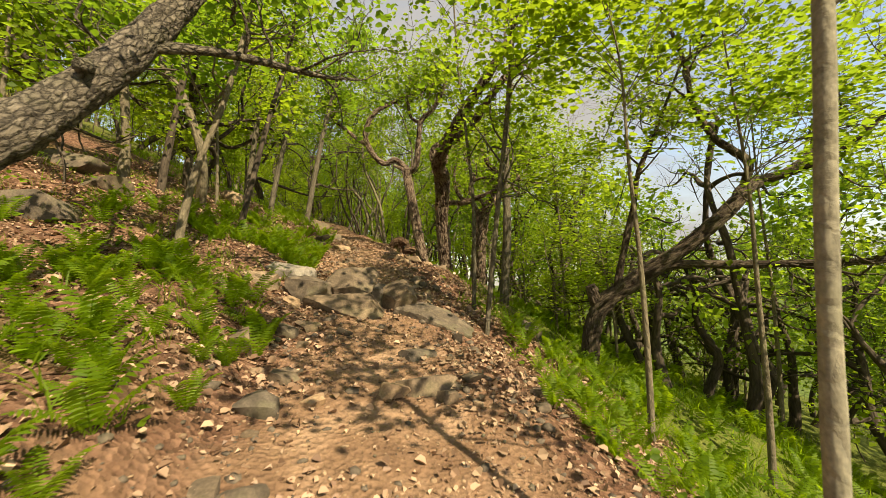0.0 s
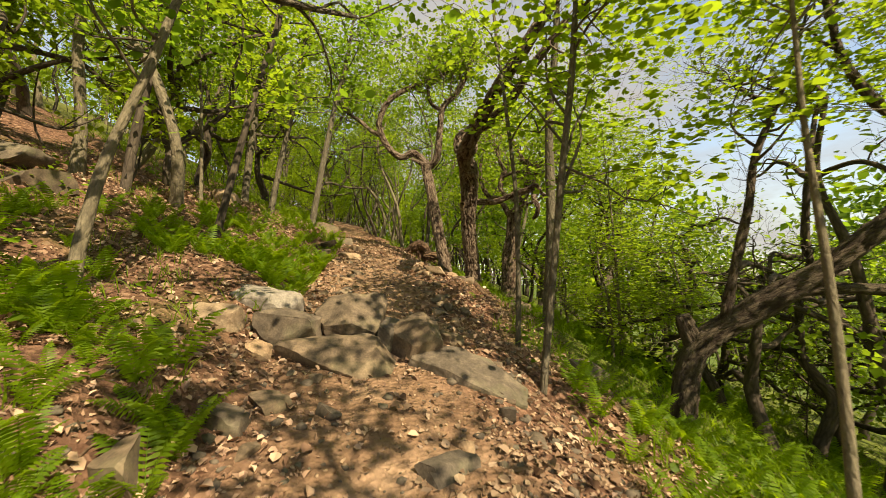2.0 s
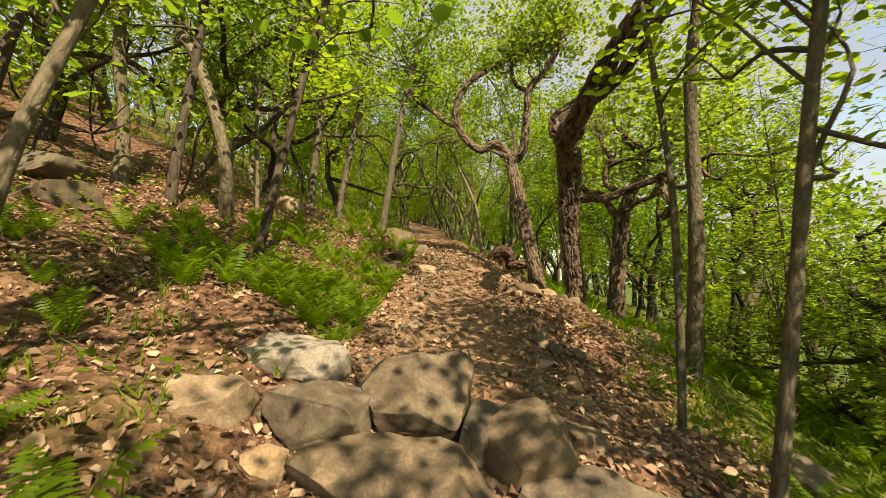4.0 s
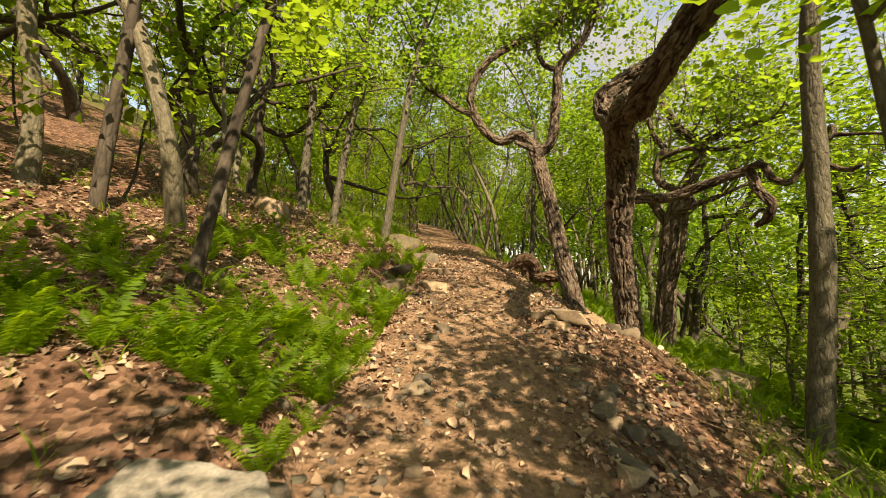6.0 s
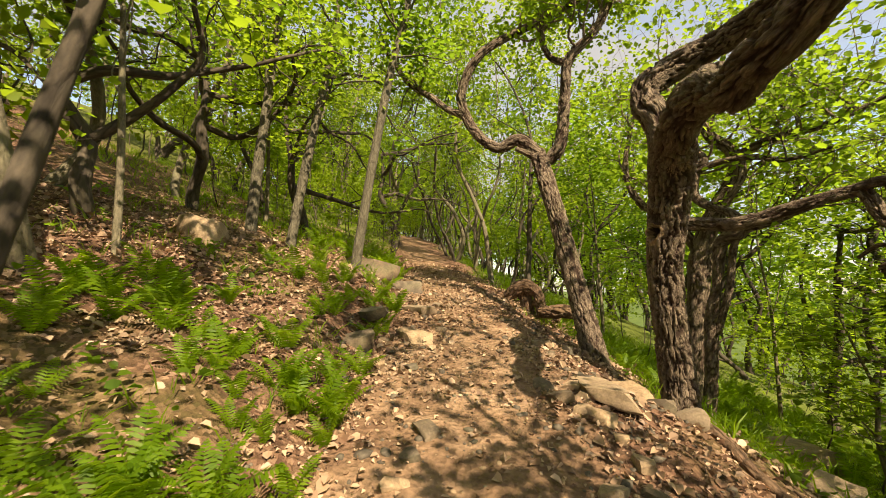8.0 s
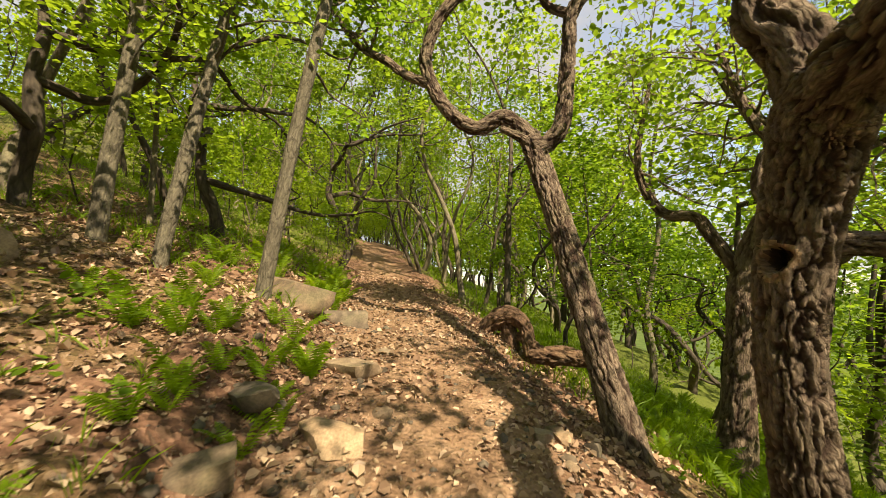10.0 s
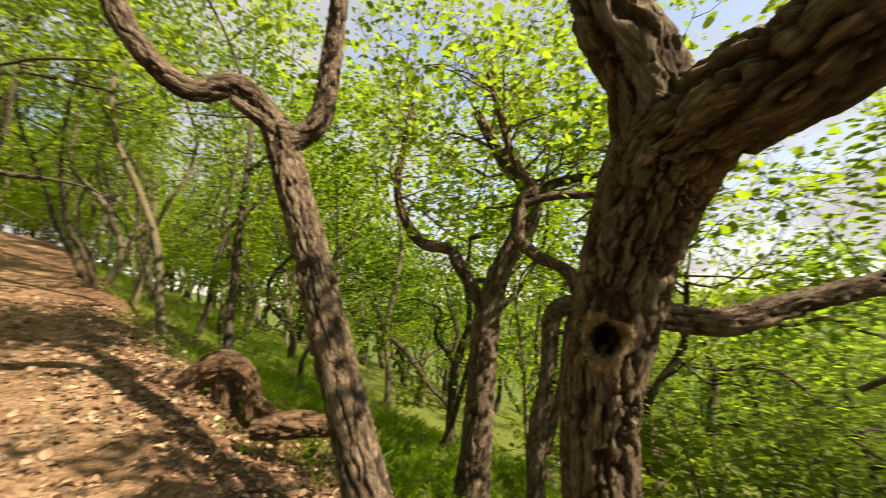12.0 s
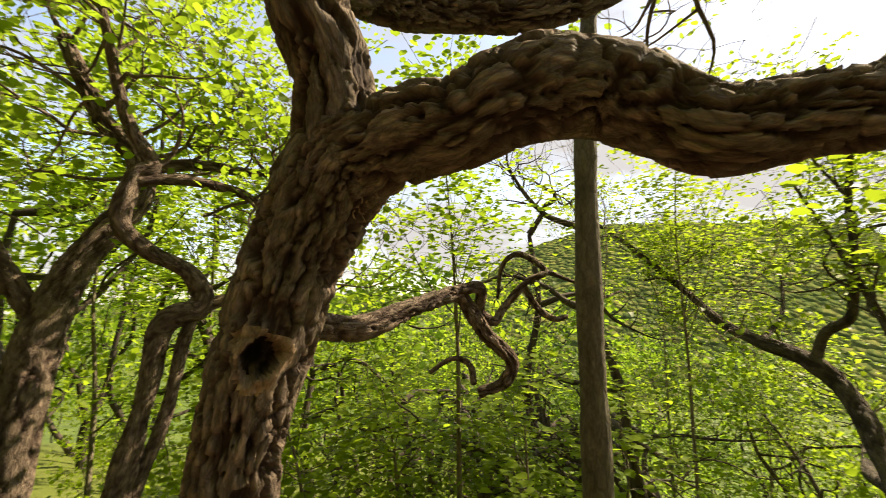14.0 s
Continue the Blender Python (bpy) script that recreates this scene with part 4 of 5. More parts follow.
stand = [(0.1, 10.4), (-0.5, 11.5), (2.3, 6.4), (1.4, 8.9), (0.8, 13), (0.9, 11.9), (3.6, 5.3), (1.2, 1.3), (-2.9, 1.5), (0.6, 5.6), (-2.8, 4.3), (-3.6, 7.1), (-4.9, 11.4), (-4, 11.7)]


def clear_of(x, y, gap, keep):
    u = x - float(trail_x(y))
    if abs(u) < keep:
        return False
    return all((x - a) ** 2 + (y - b) ** 2 > gap * gap for a, b in stand)


far_wood = []


def plant(kind, count, xs, ys, gap, keep, used, scale=(0.8, 1.2)):
    tries = 0
    while count and tries < 6000:
        tries += 1
        y = rng.uniform(*ys)
        x = float(trail_x(y)) + rng.uniform(*xs)
        if not clear_of(x, y, gap, keep):
            continue
        stand.append((x, y))
        k = int(rng.integers(len(PROTO[kind])))
        m = Matrix.Translation((x, y, ground_at(x, y))) @ pose(0, 0, 0, rng.normal() * 3, rng.normal() * 3 + 2, rng.uniform(0, 360))
        s = rng.uniform(*scale)
        src = PROTO[kind][k]
        count -= 1
        if kind == "far":
            far_wood.append((k, m @ Matrix.Diagonal((s, s, s, 1))))
            continue
        if k not in used:
            used.add(k)
            src.matrix_world = m
            ob = src
        else:
            ob = copy_thing(src, m)
        ob.scale = (s, s, s)


used = {k: set() for k in PROTO}
stand += [(x, y) for x in np.arange(1.6, 5.2, 0.9) for y in np.arange(5.0, 11.4, 0.9)]    # open ground below the hollow oak
plant("crooked", 11, (4.0, 14), (4, 26), 1.9, 2.6, used["crooked"], (0.75, 1.05))
plant("crooked", 6, (7.0, 14), (4, 13), 1.5, 4, used["crooked"], (0.8, 1.05))
plant("slender", 38, (-17, -3.4), (6, 32), 1.2, 3.2, used["slender"])
plant("crooked", 9, (-13, -4.5), (4, 26), 2.0, 4, used["crooked"], (0.7, 1.0))
plant("slender", 22, (1.9, 9), (13.5, 34), 1.1, 1.7, used["slender"])
plant("slender", 22, (-6, 6), (20, 46), 1.1, 1.4, used["slender"])
plant("slender", 3, (8, 15), (-6, 3), 2.0, 4, used["slender"])
plant("slender", 8, (-14, -5), (-4, 6), 1.6, 4.5, used["slender"])
plant("shrub", 22, (2.4, 14), (6, 28), 0.8, 2.2, used["shrub"], (0.7, 1.1))
plant("shrub", 85, (-17, -4.2), (5, 32), 0.75, 4.0, used["shrub"])
plant("shrub", 30, (-3.2, 3.2), (15, 34), 0.6, 1.1, used["shrub"], (0.45, 0.9))
plant("shrub", 36, (-9, -2.6), (14, 30), 0.7, 2.2, used["shrub"], (0.7, 1.2))
plant("shrub", 6, (4.6, 9.5), (8.5, 14), 0.7, 3, used["shrub"], (0.7, 1.0))
plant("slender", 22, (-2.6, 2.6), (19, 40), 0.9, 0.95, used["slender"], (0.7, 1.0))
plant("slender", 12, (-5, 5), (40, 52), 1.2, 0.0, used["slender"])
plant("slender", 10, (-9, -2.4), (16, 34), 1.0, 1.8, used["slender"])
plant("crooked", 16, (10, 30), (-6, 34), 2.4, 4, used["crooked"], (0.9, 1.3))
plant("far", 10, (16, 30), (-12, 8), 2.6, 6, used["far"], (0.75, 0.95))
plant("far", 80, (14, 80), (-40, 75), 2.8, 6, used["far"], (0.8, 1.2))
plant("far", 62, (-60, -12), (-20, 80), 2.6, 6, used["far"], (0.8, 1.3))
plant("far", 62, (-14, 14), (32, 72), 1.9, 1.2, used["far"], (0.65, 1.0))
plant("far", 38, (14, 34), (8, 54), 2.2, 6, used["far"], (0.9, 1.25))
plant("far", 26, (10, 25), (26, 58), 1.8, 0.0, used["far"], (1.0, 1.3))
plant("far", 26, (3, 14), (36, 66), 1.4, 0.0, used["far"], (0.8, 1.2))
plant("far", 22, (-2.6, 2.6), (38, 62), 1.4, 0.0, used["far"], (0.7, 1.0))
plant("shrub", 14, (-1.6, 1.6), (33, 44), 0.6, 0.0, used["shrub"], (0.7, 1.1))
plant("slender", 16, (-7, -1.2), (20, 40), 0.8, 1.0, used["slender"], (0.7, 0.95))


def raw(me):
    """Corners, faces and their sizes of a mesh, as arrays."""
    v, l, n = np.empty(len(me.vertices) * 3), np.empty(len(me.loops), int), np.empty(len(me.polygons), int)
    me.vertices.foreach_get("co", v)
    me.loops.foreach_get("vertex_index", l)
    me.polygons.foreach_get("loop_total", n)
    return v.reshape(-1, 3), l, n


def join_far_wood():
    """The distant trees, too many to tell apart, as one mass of trunks and leaves."""
    mats = [DARKBARK, LEAF, LEAF_DEEP, LEAF_YELLOW]
    src = [[(raw(q.data), mats.index(q.data.materials[0])) for q in ob.children] for ob in PROTO["far"]]
    vs, ls, ns, ms, base = [], [], [], [], 0
    for k, m in far_wood:
        m = np.array(m)
        for (v, l, n), mi in src[k]:
            vs.append(v @ m[:3, :3].T + m[:3, 3])
            ls.append(l + base)
            ns.append(n)
            ms.append(np.full(len(n), mi))
            base += len(v)
    vs, ls, ns, ms = np.vstack(vs), np.concatenate(ls), np.concatenate(ns), np.concatenate(ms)
    me = bpy.data.meshes.new("distant_trees")
    me.vertices.add(len(vs))
    me.vertices.foreach_set("co", vs.astype(np.float32).ravel())
    me.loops.add(len(ls))
    me.loops.foreach_set("vertex_index", ls.astype(np.int32))
    me.polygons.add(len(ns))
    me.polygons.foreach_set("loop_start", (np.cumsum(ns) - ns).astype(np.int32))
    for q in mats:
        me.materials.append(q)
    me.polygons.foreach_set("material_index", ms.astype(np.int32))
    me.update(calc_edges=True)
    for ob in PROTO["far"]:
        for q in (*ob.children, ob):
            bpy.data.objects.remove(q)
    tagged(new("distant_trees", me), "mass of distant leafy trees filling the wood", "trees", kind="stuff")


join_far_wood()


# ---------------------------------------------------------------- rocks
def rock(name, at, size, turn, seed, mat, label, category="rock", group="", sub=4, skew=0.22):
    """A weathered block: a rounded lump cut by flat faces."""
    r = np.random.default_rng(seed)
    bm = bmesh.new()
    bmesh.ops.create_icosphere(bm, subdivisions=sub, radius=1)
    v = np.array([q.co[:] for q in bm.verts])
    cuts = [np.array(q) + r.normal(size=3) * skew for q in ((1, 0, 0), (-1, 0, 0), (0, 1, 0), (0, -1, 0), (0, 0, 1), (0, 0, -1))] + [r.normal(size=3) for _ in range(8)]
    for c, d in enumerate(cuts):
        d = d / np.linalg.norm(d)
        k = r.uniform(0.46, 0.62) if c < 6 else r.uniform(0.5, 0.78)
        over = np.maximum(v @ d - k, 0)
        v = v - over[:, None] * d
    v = v * (1 + 0.06 * fbm(v * 2.2 + seed, seed, 4) + 0.022 * fbm(v * np.array([5, 5, 14]) + seed, seed + 3, 3))[:, None]
    v = v * np.array(size) * 0.92
    for q, co in zip(bm.verts, v):
        q.co = co
    me = bpy.data.meshes.new(name)
    bm.to_mesh(me)
    bm.free()
    me.polygons.foreach_set("use_smooth", [True] * len(me.polygons))
    me.set_sharp_from_angle(angle=radians(38))
    me.materials.append(mat)
    ob = new(name, me)
    ob.matrix_world = pose(*at, *turn)
    return tagged(ob, label, category, group)


def step_block(at, size, turn, seed, mat, label):
    """A worn sandstone block: a box with blunt edges, split faces and faint bedding."""
    r = np.random.default_rng(seed)
    bm = bmesh.new()
    bmesh.ops.create_icosphere(bm, subdivisions=5, radius=1)
    v = np.array([q.co[:] for q in bm.verts])
    v = v / ((np.abs(v) ** 14).sum(1) ** (1 / 14))[:, None]
    for c in range(13):
        d = r.normal(size=3) * np.array([1, 1, 0.8])
        d /= np.linalg.norm(d)
        v = v - np.maximum(v @ d - r.uniform(0.88, 1.16), 0)[:, None] * d
    w = v * np.array(size)
    w = w + v * (0.022 * fbm(w * 4 + seed, seed, 4) + 0.008 * fbm(w * np.array([7, 7, 30]) + seed, seed + 3, 3))[:, None]
    for q, co in zip(bm.verts, w * 0.5):
        q.co = co
    me = bpy.data.meshes.new("step_stone")
    bm.to_mesh(me)
    bm.free()
    me.polygons.foreach_set("use_smooth", [True] * len(me.polygons))
    me.set_sharp_from_angle(angle=radians(26))
    me.materials.append(mat)
    ob = new("step_stone", me)
    ob.matrix_world = pose(*at, *turn)
    return tagged(ob, label, "stone", "stones of the trail step")


STEP = [
    ((-2.17, 5.76, 1.53), (0.72, 0.44, 0.30), (14, 4, 22), ROCK_PALE, "pale flat sandstone slab of the trail step"),
    ((-2.66, 5.66, 1.56), (0.34, 0.34, 0.26), (8, 5, 30), ROCK_PALE, "pale sandstone block of the trail step"),
    ((-2.34, 5.14, 1.36), (0.52, 0.46, 0.44), (22, 6, 12), ROCK_TAN, "orange-tan sandstone block of the trail step"),
    ((-1.75, 5.36, 1.31), (0.60, 0.40, 0.42), (20, 2, 10), ROCK, "grey sandstone block of the trail step"),
    ((-1.28, 5.66, 1.36), (0.68, 0.50, 0.46), (30, 4, -2), ROCK, "dark grey sandstone slab of the trail step"),
    ((-0.86, 5.48, 1.20), (0.20, 0.34, 0.38), (14, 16, 4), ROCK, "narrow upright stone of the trail step"),
    ((-0.60, 5.48, 1.20), (0.46, 0.42, 0.48), (24, -14, 14), ROCK, "angular sandstone block of the trail step"),
    ((-1.22, 5.12, 1.10), (0.98, 0.46, 0.34), (22, 9, -2), ROCK, "long low sandstone slab of the trail step"),
    ((-0.13, 5.26, 0.90), (1.04, 0.46, 0.32), (20, 20, -4), ROCK, "long slanting sandstone slab of the trail step"),
    ((-0.30, 5.72, 1.16), (0.26, 0.24, 0.20), (10, 10, 40), ROCK, "small sandstone piece of the trail step"),
    ((-1.86, 5.00, 1.20), (0.22, 0.20, 0.10), (20, 10, 30), ROCK_TAN, "small tan sandstone piece of the trail step"),
]
for k, (at, size, turn, mat, label) in enumerate(STEP):
    step_block(at, size, turn, 470 + k, mat, label)

LOOSE = [
    ((-0.72, 9.72), (0.30, 0.75, 0.16), 22, ROCK_TAN, "tan slab along the trail edge"),
    ((-0.42, 10.15), (0.22, 0.36, 0.20), 30, ROCK_TAN, "tan stone along the trail edge"),
    ((-0.22, 10.02), (0.20, 0.16, 0.16), 10, ROCK, "pale stone at the foot of the oak"),
    ((-0.05, 9.80), (0.17, 0.2, 0.14), 60, ROCK_TAN, "tan stone at the foot of the oak"),
    ((1.80, 11.90), (0.8, 0.55, 0.5), 20, ROCK_TAN, "large tan boulder on the slope"),
    ((0.95, 9.9), (0.42, 0.32, 0.28), -20, ROCK_TAN, "tan boulder on the slope"),
    ((-6.1, 6.6), (0.7, 0.45, 0.36), 10, ROCK, "pale boulder on the uphill bank"),
    ((-5.2, 6.2), (0.5, 0.35, 0.3), 70, ROCK, "grey rock on the uphill bank"),
    ((-4.05, 12.40), (1.0, 0.62, 0.36), -25, ROCK, "flat grey rock beside a trunk on the bank"),
    ((-3.55, 12.9), (0.5, 0.35, 0.25), 15, ROCK, "flat grey rock on the bank"),
    ((-2.85, 11.35), (0.42, 0.3, 0.14), -20, ROCK_TAN, "flat tan stone at the trail edge"),
    ((-2.55, 10.35), (0.36, 0.26, 0.16), 30, ROCK_TAN, "tan stone at the trail edge"),
    ((-3.02, 9.75), (0.36, 0.25, 0.16), 50, ROCK, "grey stone at the foot of the bank"),
    ((-5.3, 10.15), (0.42, 0.36, 0.36), 0, ROCK_TAN, "rounded tan rock on the uphill bank"),
    ((-4.65, 4.70), (0.6, 0.5, 0.4), 35, ROCK, "large pale boulder on the uphill bank"),
    ((-3.15, 10.3), (0.55, 0.14, 0.14), -35, ROCK, "long grey stone at the foot of the bank"),
    ((-1.55, 4.05), (0.26, 0.2, 0.18), 0, ROCK, "grey stone at the trail edge"),
    ((-1.42, 4.35), (0.2, 0.22, 0.16), 40, ROCK, "grey stone at the trail edge"),
    ((-1.70, 3.45), (0.18, 0.22, 0.2), 15, ROCK, "grey stone at the trail edge"),
    ((-1.25, 3.2), (0.15, 0.18, 0.13), 70, ROCK, "grey stone at the trail edge"),
    ((-1.22, 2.75), (0.24, 0.18, 0.16), 20, ROCK, "grey stone sunk in the trail"),
    ((-0.15, 3.35), (0.34, 0.22, 0.16), 8, ROCK, "brown stone sunk in the trail"),
    ((-0.4, 3.25), (0.18, 0.16, 0.14), 30, ROCK_TAN, "tan stone sunk in the trail"),
    ((0.85, 3.6), (0.28, 0.14, 0.12), -30, ROCK, "grey stone at the trail edge"),
    ((-1.1, 1.95), (0.12, 0.12, 0.1), 0, ROCK, "grey stone in the trail"),
    ((-0.25, 4.0), (0.3, 0.2, 0.12), 50, ROCK, "flat grey stone in the trail"),
    ((1.75, 6.3), (0.5, 0.4, 0.36), 10, ROCK, "dark rock on the slope"),
    ((1.35, 6.75), (0.55, 0.4, 0.4), 40, ROCK, "dark rock on the slope"),
    ((-2.5, 6.45), (0.17, 0.13, 0.10), 40, ROCK, "grey-brown stone on the fern bank"),
    ((-2.9, 7.0), (0.26, 0.22, 0.18), 0, ROCK, "grey stone on the bank"),
]
for k, ((x, y), size, turn, mat, label) in enumerate(LOOSE):
    rock("rock", (x, y, ground_at(x, y) + size[2] * 0.02), size, (6 * math.sin(k * 1.7), 7 * math.cos(k * 2.3), turn), 500 + k, mat, label, "rock", sub=3)

erng = np.random.default_rng(91)
for k in range(28):
    y = erng.uniform(6.2, 11.2)
    x = float(trail_x(y)) + 0.82 + erng.normal() * 0.2 + 0.03 * (y - 6)
    s = erng.uniform(0.05, 0.16)
    size = (s * erng.uniform(0.8, 1.6), s * erng.uniform(0.7, 1.2), s * 0.7)
    rock("stone", (x, y, ground_at(x, y) + 0.01), size, (erng.uniform(-15, 15), erng.uniform(-15, 15), erng.uniform(0, 180)), 900 + k, ROCK_TAN if k % 3 else ROCK, "small tan stone on the trail shoulder", "stone", "stones of the trail shoulder", sub=2)
for k in range(60):
    y = erng.uniform(1.6, 12.5)
    x = float(trail_x(y)) + erng.choice([-1, 1]) * erng.uniform(0.35, 1.3)
    s = erng.uniform(0.06, 0.17)
    size = (s * erng.uniform(0.8, 1.6), s * erng.uniform(0.7, 1.2), s * 0.6)
    rock("stone", (x, y, ground_at(x, y) + 0.005), size, (erng.uniform(-15, 15), erng.uniform(-15, 15), erng.uniform(0, 180)), 960 + k, ROCK if k % 3 else ROCK_TAN, "small grey-brown stone sunk in the soil", "stone", "loose stones of the trail", sub=2)
root_path = [(-0.02, 10.12), (0.10, 9.72), (0.20, 9.30), (0.34, 8.92), (0.40, 8.5)]
root_rows = [(x + 0.02, y - 10.12, ground_at(x, y) - ground_at(-0.02, 10.12) + 0.02, 0.055 - 0.007 * i) for i, (x, y) in enumerate(root_path)]
root = new("root", mesh_of("root", *tube(spline(root_rows, 0.02), 26, 0.008, 0.012, 655), DEADWOOD))
root.location = (-0.02, 10.12, ground_at(-0.02, 10.12))
tagged(root, "bare weathered root running down the trail shoulder", "root")

# the fallen log, the decayed stump and a few dead sticks
log = thing("fallen_log", (-0.92, 12.92, 2.34), "short decayed log lying beside the leaning oak", "log")
p_ = spline([(-0.30, 0.10, 0.0, 0.085), (0.0, 0.0, 0.03, 0.105), (0.25, -0.08, 0.02, 0.10), (0.42, -0.14, 0.0, 0.085)], 0.02)
part("wood", mesh_of("log", *tube(p_, 60, 0.028, 0.03, 601, 4.5), DEADWOOD), log)
stump = thing("stump", (-1.45, 14.05, ground_at(-1.45, 14.05)), "rotten reddish stump with arching roots at the trail edge", "stump")
for k, pts in enumerate([[(-0.46, 0.1, -0.08, 0.11), (-0.34, 0.05, 0.28, 0.11), (-0.05, 0.0, 0.46, 0.12), (0.20, -0.08, 0.32, 0.09), (0.28, -0.22, -0.10, 0.08)],
                         [(0.0, 0.1, -0.1, 0.17), (-0.05, 0.1, 0.3, 0.13), (-0.08, 0.12, 0.5, 0.09)], [(0.15, 0, 0.16, 0.07), (0.4, -0.35, 0.02, 0.06), (0.55, -0.7, -0.12, 0.04)]]):
    part("root" if k != 1 else "core", mesh_of("stump", *tube(spline(pts, 0.025), 48, 0.028, 0.04, 611 + k, 4.5), DEADWOOD), stump)
srng = np.random.default_rng(5)
for k in range(34):
    y = srng.uniform(1.2, 13)
    side = srng.choice([-1, 1])
    x = float(trail_x(y)) + side * srng.uniform(0.75, 2.6)
    a, L = srng.uniform(0, 6.28), srng.uniform(0.25, 0.9)
    pts = []
    for s in np.linspace(-0.5, 0.5, 5):
        px, py = x + math.cos(a) * L * s + srng.normal() * 0.02, y + math.sin(a) * L * s + srng.normal() * 0.02
        pts.append((px - x, py - y, ground_at(px, py) - ground_at(x, y) + 0.012, 0.011 * srng.uniform(0.5, 1.1)))
    st = new("dead_stick", mesh_of("dead_stick", *tube(spline(pts, 0.04), 7, 0, 0.004, 700 + k), DEADWOOD))
    st.location = (x, y, ground_at(x, y))
    tagged(st, "dry grey-brown stick on the leaf litter", "stick", "dead sticks on the ground")


# ---------------------------------------------------------------- ferns
def frond_mesh(seed, length):
    r = np.random.default_rng(seed)
    n = 17
    s = np.linspace(0, 1, n)
    spine = np.stack([0.06 * length * np.sin(s * 2.2) * r.normal(), length * (0.40 * s + 0.24 * s ** 2), length * (1.05 * s - 0.36 * s ** 2.6)], 1)
    vs, fs = [], []
    stem = np.hstack([spine, np.linspace(0.004, 0.001, n)[:, None]])[::4]
    v, f = tube(stem, 3, capped=False)
    vs.append(v[:, :3])
    fs += f
    k = len(v)
    for i in range(2, n):
        w = length * 0.20 * math.sin(math.pi * min(1, (s[i] * 0.82 + 0.16))) ** 0.8
        t = spine[i] - spine[i - 1]
        t /= np.linalg.norm(t)
        for side in (-1, 1):
            out = np.array([side, 0.28, 0.0]) + t * 0.25 + r.normal(size=3) * 0.06
            out /= np.linalg.norm(out)
            a, droop = spine[i], np.array([0, 0, -0.22 * w])
            h = t * length * 0.024
            vs.append(np.array([a - h * 0.6, a + out * w * 0.45 - h + droop * 0.15, a + out * w + droop, a + out * w * 0.45 + h + droop * 0.15, a + h * 0.6]))
            fs += [[k, k + 1, k + 3, k + 4], [k + 1, k + 2, k + 3]]
            k += 5
    return mesh_of("frond", np.vstack(vs), fs, FERN)


FRONDS = [frond_mesh(801, 0.52), frond_mesh(802, 0.44), frond_mesh(803, 0.36)]


def fern(seed):
    r = np.random.default_rng(seed)
    ob = thing("fern", (0, 0, 0), "green fern with feathery arching fronds on the leaf litter", "fern", "ferns on the forest floor")
    n = r.integers(5, 8)
    for k in range(n):
        fr = new("frond", FRONDS[r.integers(3)])
        fr.parent = ob
        s = r.uniform(0.7, 1.15)
        fr.matrix_basis = pose(0, 0, -0.01, r.uniform(-14, 16), r.uniform(-12, 12), 360 * k / n + r.uniform(-25, 25)) @ Matrix.Diagonal((s, s, s, 1))
    return ob


FERNS = [fern(811 + k) for k in range(5)]
frng = np.random.default_rng(12)
fern_used = set()
thicket = []
FAR_BEDS = [((2.6, 6.5), (3.5, 12.0), 90), ((1.2, 5), (12, 18), 40), ((-5.2, -3.4), (12.4, 17), 40), ((2.0, 4.2), (8.0, 13.0), 40)]
BEDS = [  # x range, y range, count
    ((-3.0, -1.45), (1.2, 4.3), 62), ((-4.6, -2.9), (2.5, 6.0), 30), ((-4.6, -2.0), (6.0, 9.0), 74), ((-3.4, -2.3), (8.4, 11.2), 20),
    ((0.9, 2.7), (2.0, 6.2), 70), ((-0.3, 1.8), (11.4, 16.0), 44), ((-4.6, -3.0), (9.0, 12.2), 20), ((-2.9, -2.1), (6.2, 8.8), 24), ((-3.4, -2.2), (9.2, 11.6), 10),
]
for xs, ys, count in BEDS:
    for _ in range(count):
        x, y = frng.uniform(*xs), frng.uniform(*ys)
        if abs(x - float(trail_x(y))) < 1.0:
            continue
        k = int(frng.integers(len(FERNS)))
        m = Matrix.Translation((x, y, ground_at(x, y) - 0.01)) @ pose(0, 0, 0, frng.normal() * 6, frng.normal() * 6, frng.uniform(0, 360))
        s = frng.uniform(0.55, 0.98)
        if k in fern_used:
            ob = copy_thing(FERNS[k], m)
        else:
            fern_used.add(k)
            ob = FERNS[k]
            ob.matrix_world = m
        ob.scale = (s, s, s)


for xs, ys, count in FAR_BEDS:
    for _ in range(count):
        x, y = frng.uniform(*xs), frng.uniform(*ys)
        if abs(x - float(trail_x(y))) < 1.0:
            continue
        n = int(frng.integers(5, 8))
        for k in range(n):
            me = FRONDS[int(frng.integers(3))]
            v = np.empty(len(me.vertices) * 3)
            me.vertices.foreach_get("co", v)
            z = frng.uniform(0.7, 1.2)
            m = np.array(pose(x, y, ground_at(x, y) - 0.02, frng.uniform(-14, 16), frng.uniform(-12, 12), 360 * k / n + frng.uniform(-25, 25)))
            thicket.append((v.reshape(-1, 3) * z @ m[:3, :3].T + m[:3, 3], [list(q.vertices) for q in me.polygons]))
tagged(new("fern_thicket", mesh_of("fern_thicket", *joined(thicket), FERN)), "low green ferns covering the downhill slope", "ferns", kind="stuff")


# ---------------------------------------------------------------- leaf litter, pebbles, low herbs
def scatter(r, count, xs, ys, keep):
    """Places on the ground; keep: chance to stay by distance from the trail's middle."""
    y = r.uniform(*ys, count)
    x = trail_x(y) + r.uniform(*xs, count)
    ok = r.uniform(size=count) < keep(np.abs(x - trail_x(y)), x, y)
    x, y = x[ok], y[ok]
    return np.stack([x, y, land(x, y)], 1)


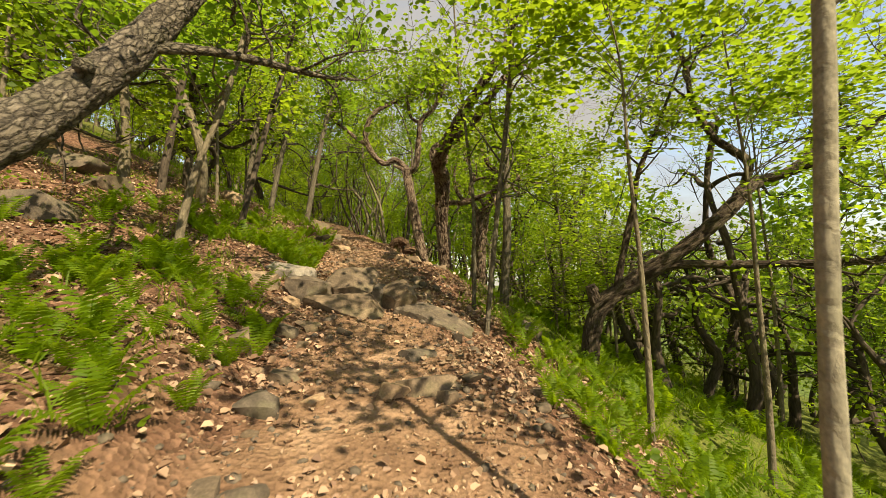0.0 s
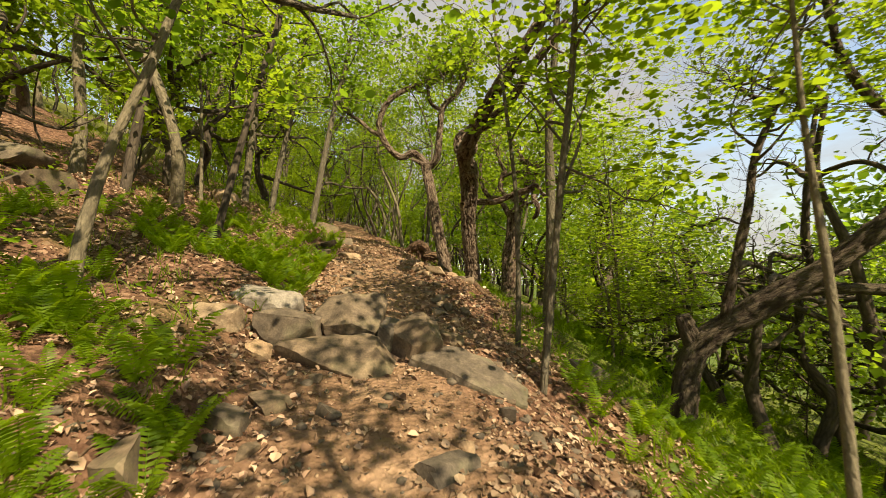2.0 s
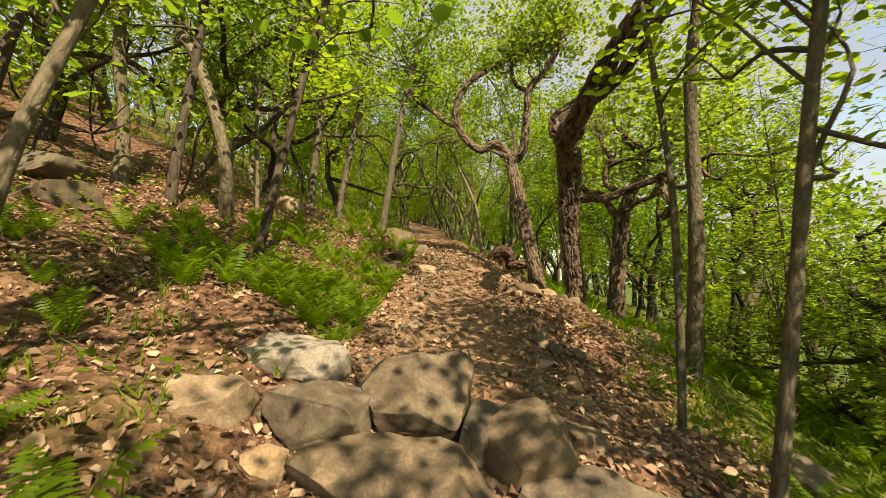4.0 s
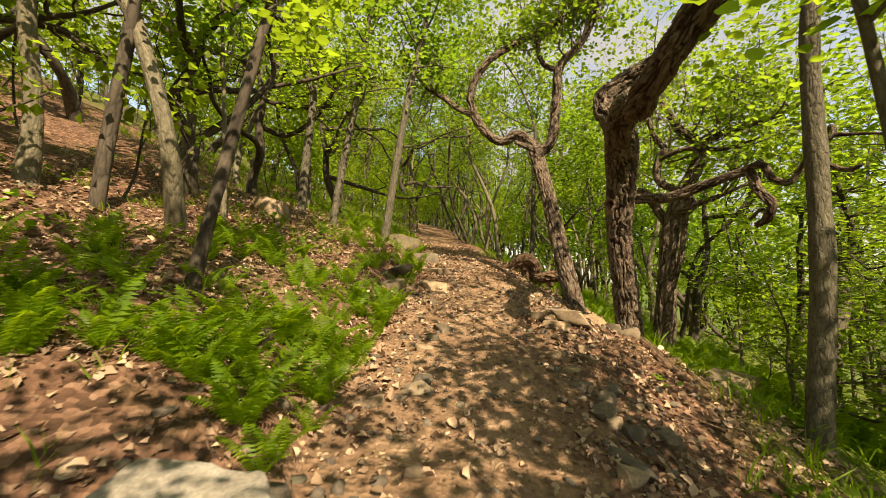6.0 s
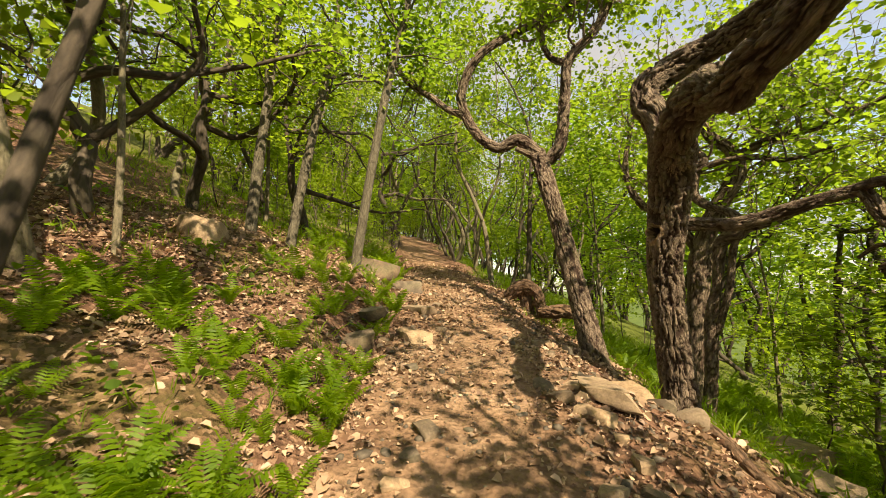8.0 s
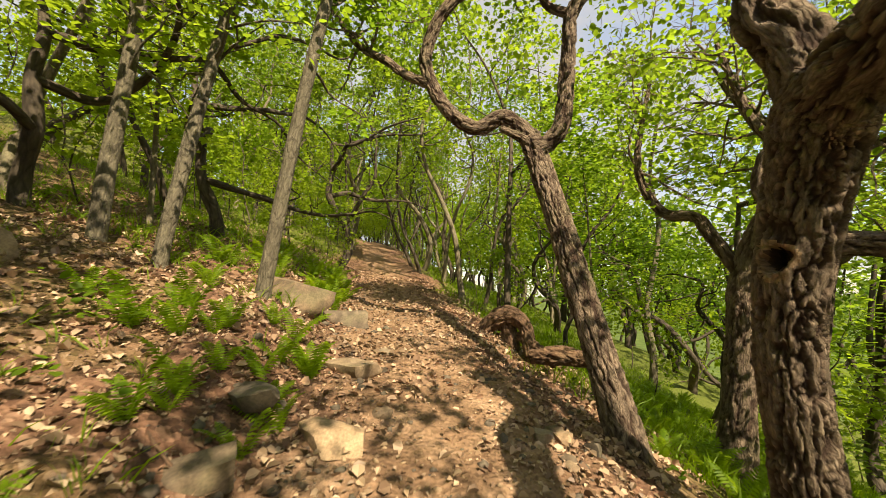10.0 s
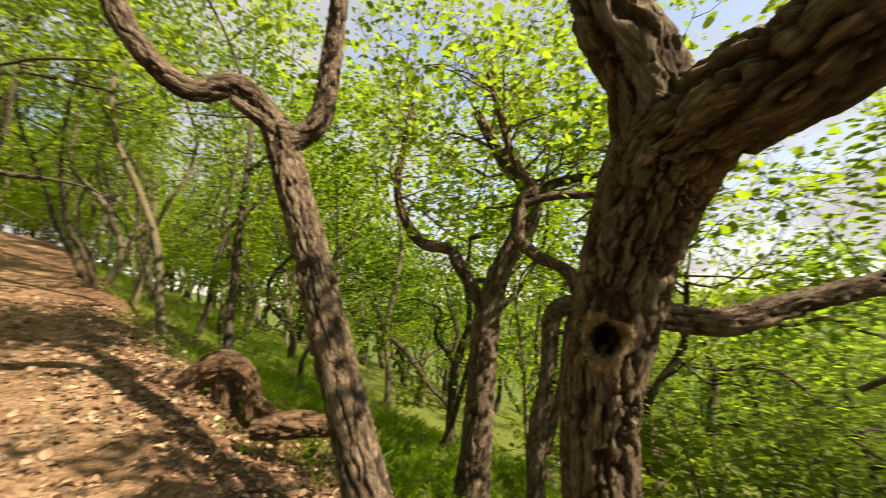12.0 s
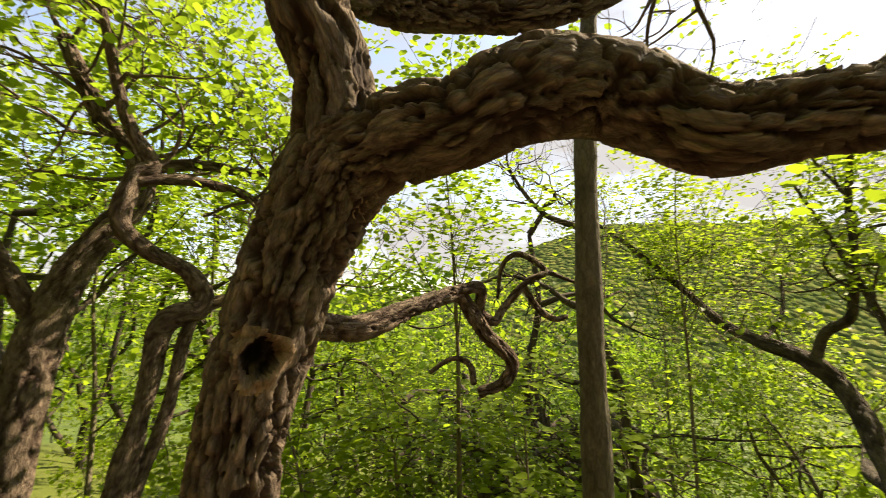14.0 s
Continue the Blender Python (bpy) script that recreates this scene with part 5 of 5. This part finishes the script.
lr = np.random.default_rng(21)
clump = lambda x, y: 0.35 + 0.65 * smoothstep(-0.3, 0.3, fbm(np.stack([x, y, 0 * x], 1) * 1.6, 44, 3))
at = scatter(lr, 100000, (-5.5, 3.0), (0.8, 19), lambda u, x, y: clump(x, y) * (0.30 + 0.3 * smoothstep(8, 11, y) + 0.4 * smoothstep(0.2, 1.0, u) + 0.3 * smoothstep(0.2, 1.0, u) * smoothstep(11, 8, y)))
at[:, 2] += lr.uniform(0.004, 0.022, len(at))
big = lr.uniform(size=len(at)) < 0.3
v, f = joined([leaf_cloud(lr, at[big], 0.066, 0.62, True, 2.4), leaf_cloud(lr, at[~big], 0.038, 0.58, False, 2.4)])
tagged(new("leaf_litter", mesh_of("leaf_litter", v, f, DRY, False)), "dry brown fallen leaves strewn over the soil", "leaf litter", kind="stuff")


def pebble_field(name, r, at, lo, hi, mat, label):
    bm = bmesh.new()
    bmesh.ops.create_icosphere(bm, subdivisions=1, radius=1)
    bv = np.array([q.co[:] for q in bm.verts])
    bf = np.array([[q.index for q in fc.verts] for fc in bm.faces])
    bm.free()
    n, m = len(at), len(bv)
    s = (lo * (hi / lo) ** (r.uniform(size=n) ** 2.2))[:, None] * r.uniform(0.6, 1.25, (n, 3)) * np.array([1, 1, 0.65])
    a = r.uniform(0, 6.28, n)
    jig = 1 + 0.22 * r.normal(size=(n, m, 1))
    w = bv[None] * jig * s[:, None]
    c, sn = np.cos(a)[:, None], np.sin(a)[:, None]
    w = np.stack([w[:, :, 0] * c - w[:, :, 1] * sn, w[:, :, 0] * sn + w[:, :, 1] * c, w[:, :, 2]], 2) + at[:, None]
    fs = (bf[None] + (np.arange(n) * m)[:, None, None]).reshape(-1, 3)
    tagged(new(name, mesh_of(name, w.reshape(-1, 3), fs, mat)), label, "pebbles", kind="stuff")


at = scatter(lr, 4200, (-1.6, 1.7), (0.8, 15), lambda u, x, y: 0.4 + 0.6 * smoothstep(0.4, 0.9, u))
pebble_field("pebbles", lr, at, 0.008, 0.055, ROCK, "loose grey-brown stones and gravel on the trail")
at = scatter(lr, 4800, (-1.2, 1.2), (0.8, 14), lambda u, x, y: 0.7 + 0 * u)
pebble_field("pebbles", lr, at, 0.005, 0.026, ROCK_TAN, "loose tan gravel on the trail")


def herb_field(name, r, at, size, mat, label, blades):
    """Low tufts of upright narrow blades."""
    n = len(at) * blades
    p = np.repeat(at, blades, 0) + r.normal(size=(n, 3)) * np.array([0.04, 0.04, 0])
    d = r.normal(size=(n, 3)) * np.array([0.5, 0.5, 0]) + np.array([0, 0, 1])
    d /= np.linalg.norm(d, axis=1)[:, None]
    s = np.cross(d, r.normal(size=(n, 3)))
    s /= np.linalg.norm(s, axis=1)[:, None]
    L = size * r.uniform(0.5, 1.3, n)[:, None]
    bend = np.stack([d[:, 0], d[:, 1], 0 * d[:, 0]], 1) * L * 0.5
    v = np.stack([p - s * L * 0.03, p + s * L * 0.03, p + d * L * 0.6 + s * L * 0.025, p + d * L + bend, p + d * L * 0.6 - s * L * 0.025], 1).reshape(-1, 3)
    b = np.arange(n)[:, None] * 5
    tagged(new(name, mesh_of(name, v, (b + np.array([[0, 1, 2, 4]])).tolist() + (b + np.array([[4, 2, 3]])).tolist(), mat, False)), label, "grass", kind="stuff")


at = scatter(lr, 5200, (1.3, 9), (1, 18), lambda u, x, y: clump(x + 9, y) * 0.8 * smoothstep(1.3, 3.0, u))
herb_field("grass", lr, at, 0.22, FERN, "bright green grass and herbs on the downhill slope", 7)
at = scatter(lr, 3400, (-9, -1.25), (11.5, 28), lambda u, x, y: clump(x + 3, y) * smoothstep(1.25, 2.2, u))
herb_field("grass", lr, at, 0.2, FERN, "green grass and herbs on the bank farther up", 6)
at = scatter(lr, 2600, (1.2, 8), (13, 28), lambda u, x, y: clump(x + 7, y) * smoothstep(1.2, 2.2, u))
herb_field("grass", lr, at, 0.22, FERN, "green grass and herbs below the trail farther up", 6)
at = scatter(lr, 2600, (-6, -1.2), (1, 16), lambda u, x, y: np.maximum(0, clump(x + 5, y + 3) - 0.55))
herb_field("grass", lr, at, 0.15, FERN, "thin green grass on the uphill bank", 6)
at = scatter(lr, 2600, (-5.5, 6), (1, 16), lambda u, x, y: np.maximum(0, clump(x + 15, y + 13) - 0.45) * smoothstep(1.1, 1.9, u))
at = np.repeat(at, 6, 0) + lr.normal(size=(len(at) * 6, 3)) * np.array([0.07, 0.07, 0.03]) + np.array([0, 0, 0.10])
v, f = leaf_cloud(lr, at, 0.07, 0.7, True)
tagged(new("ground_herbs", mesh_of("ground_herbs", v, f, LEAF_DEEP)), "low broad-leaved green herbs on the forest floor", "herbs", kind="stuff")
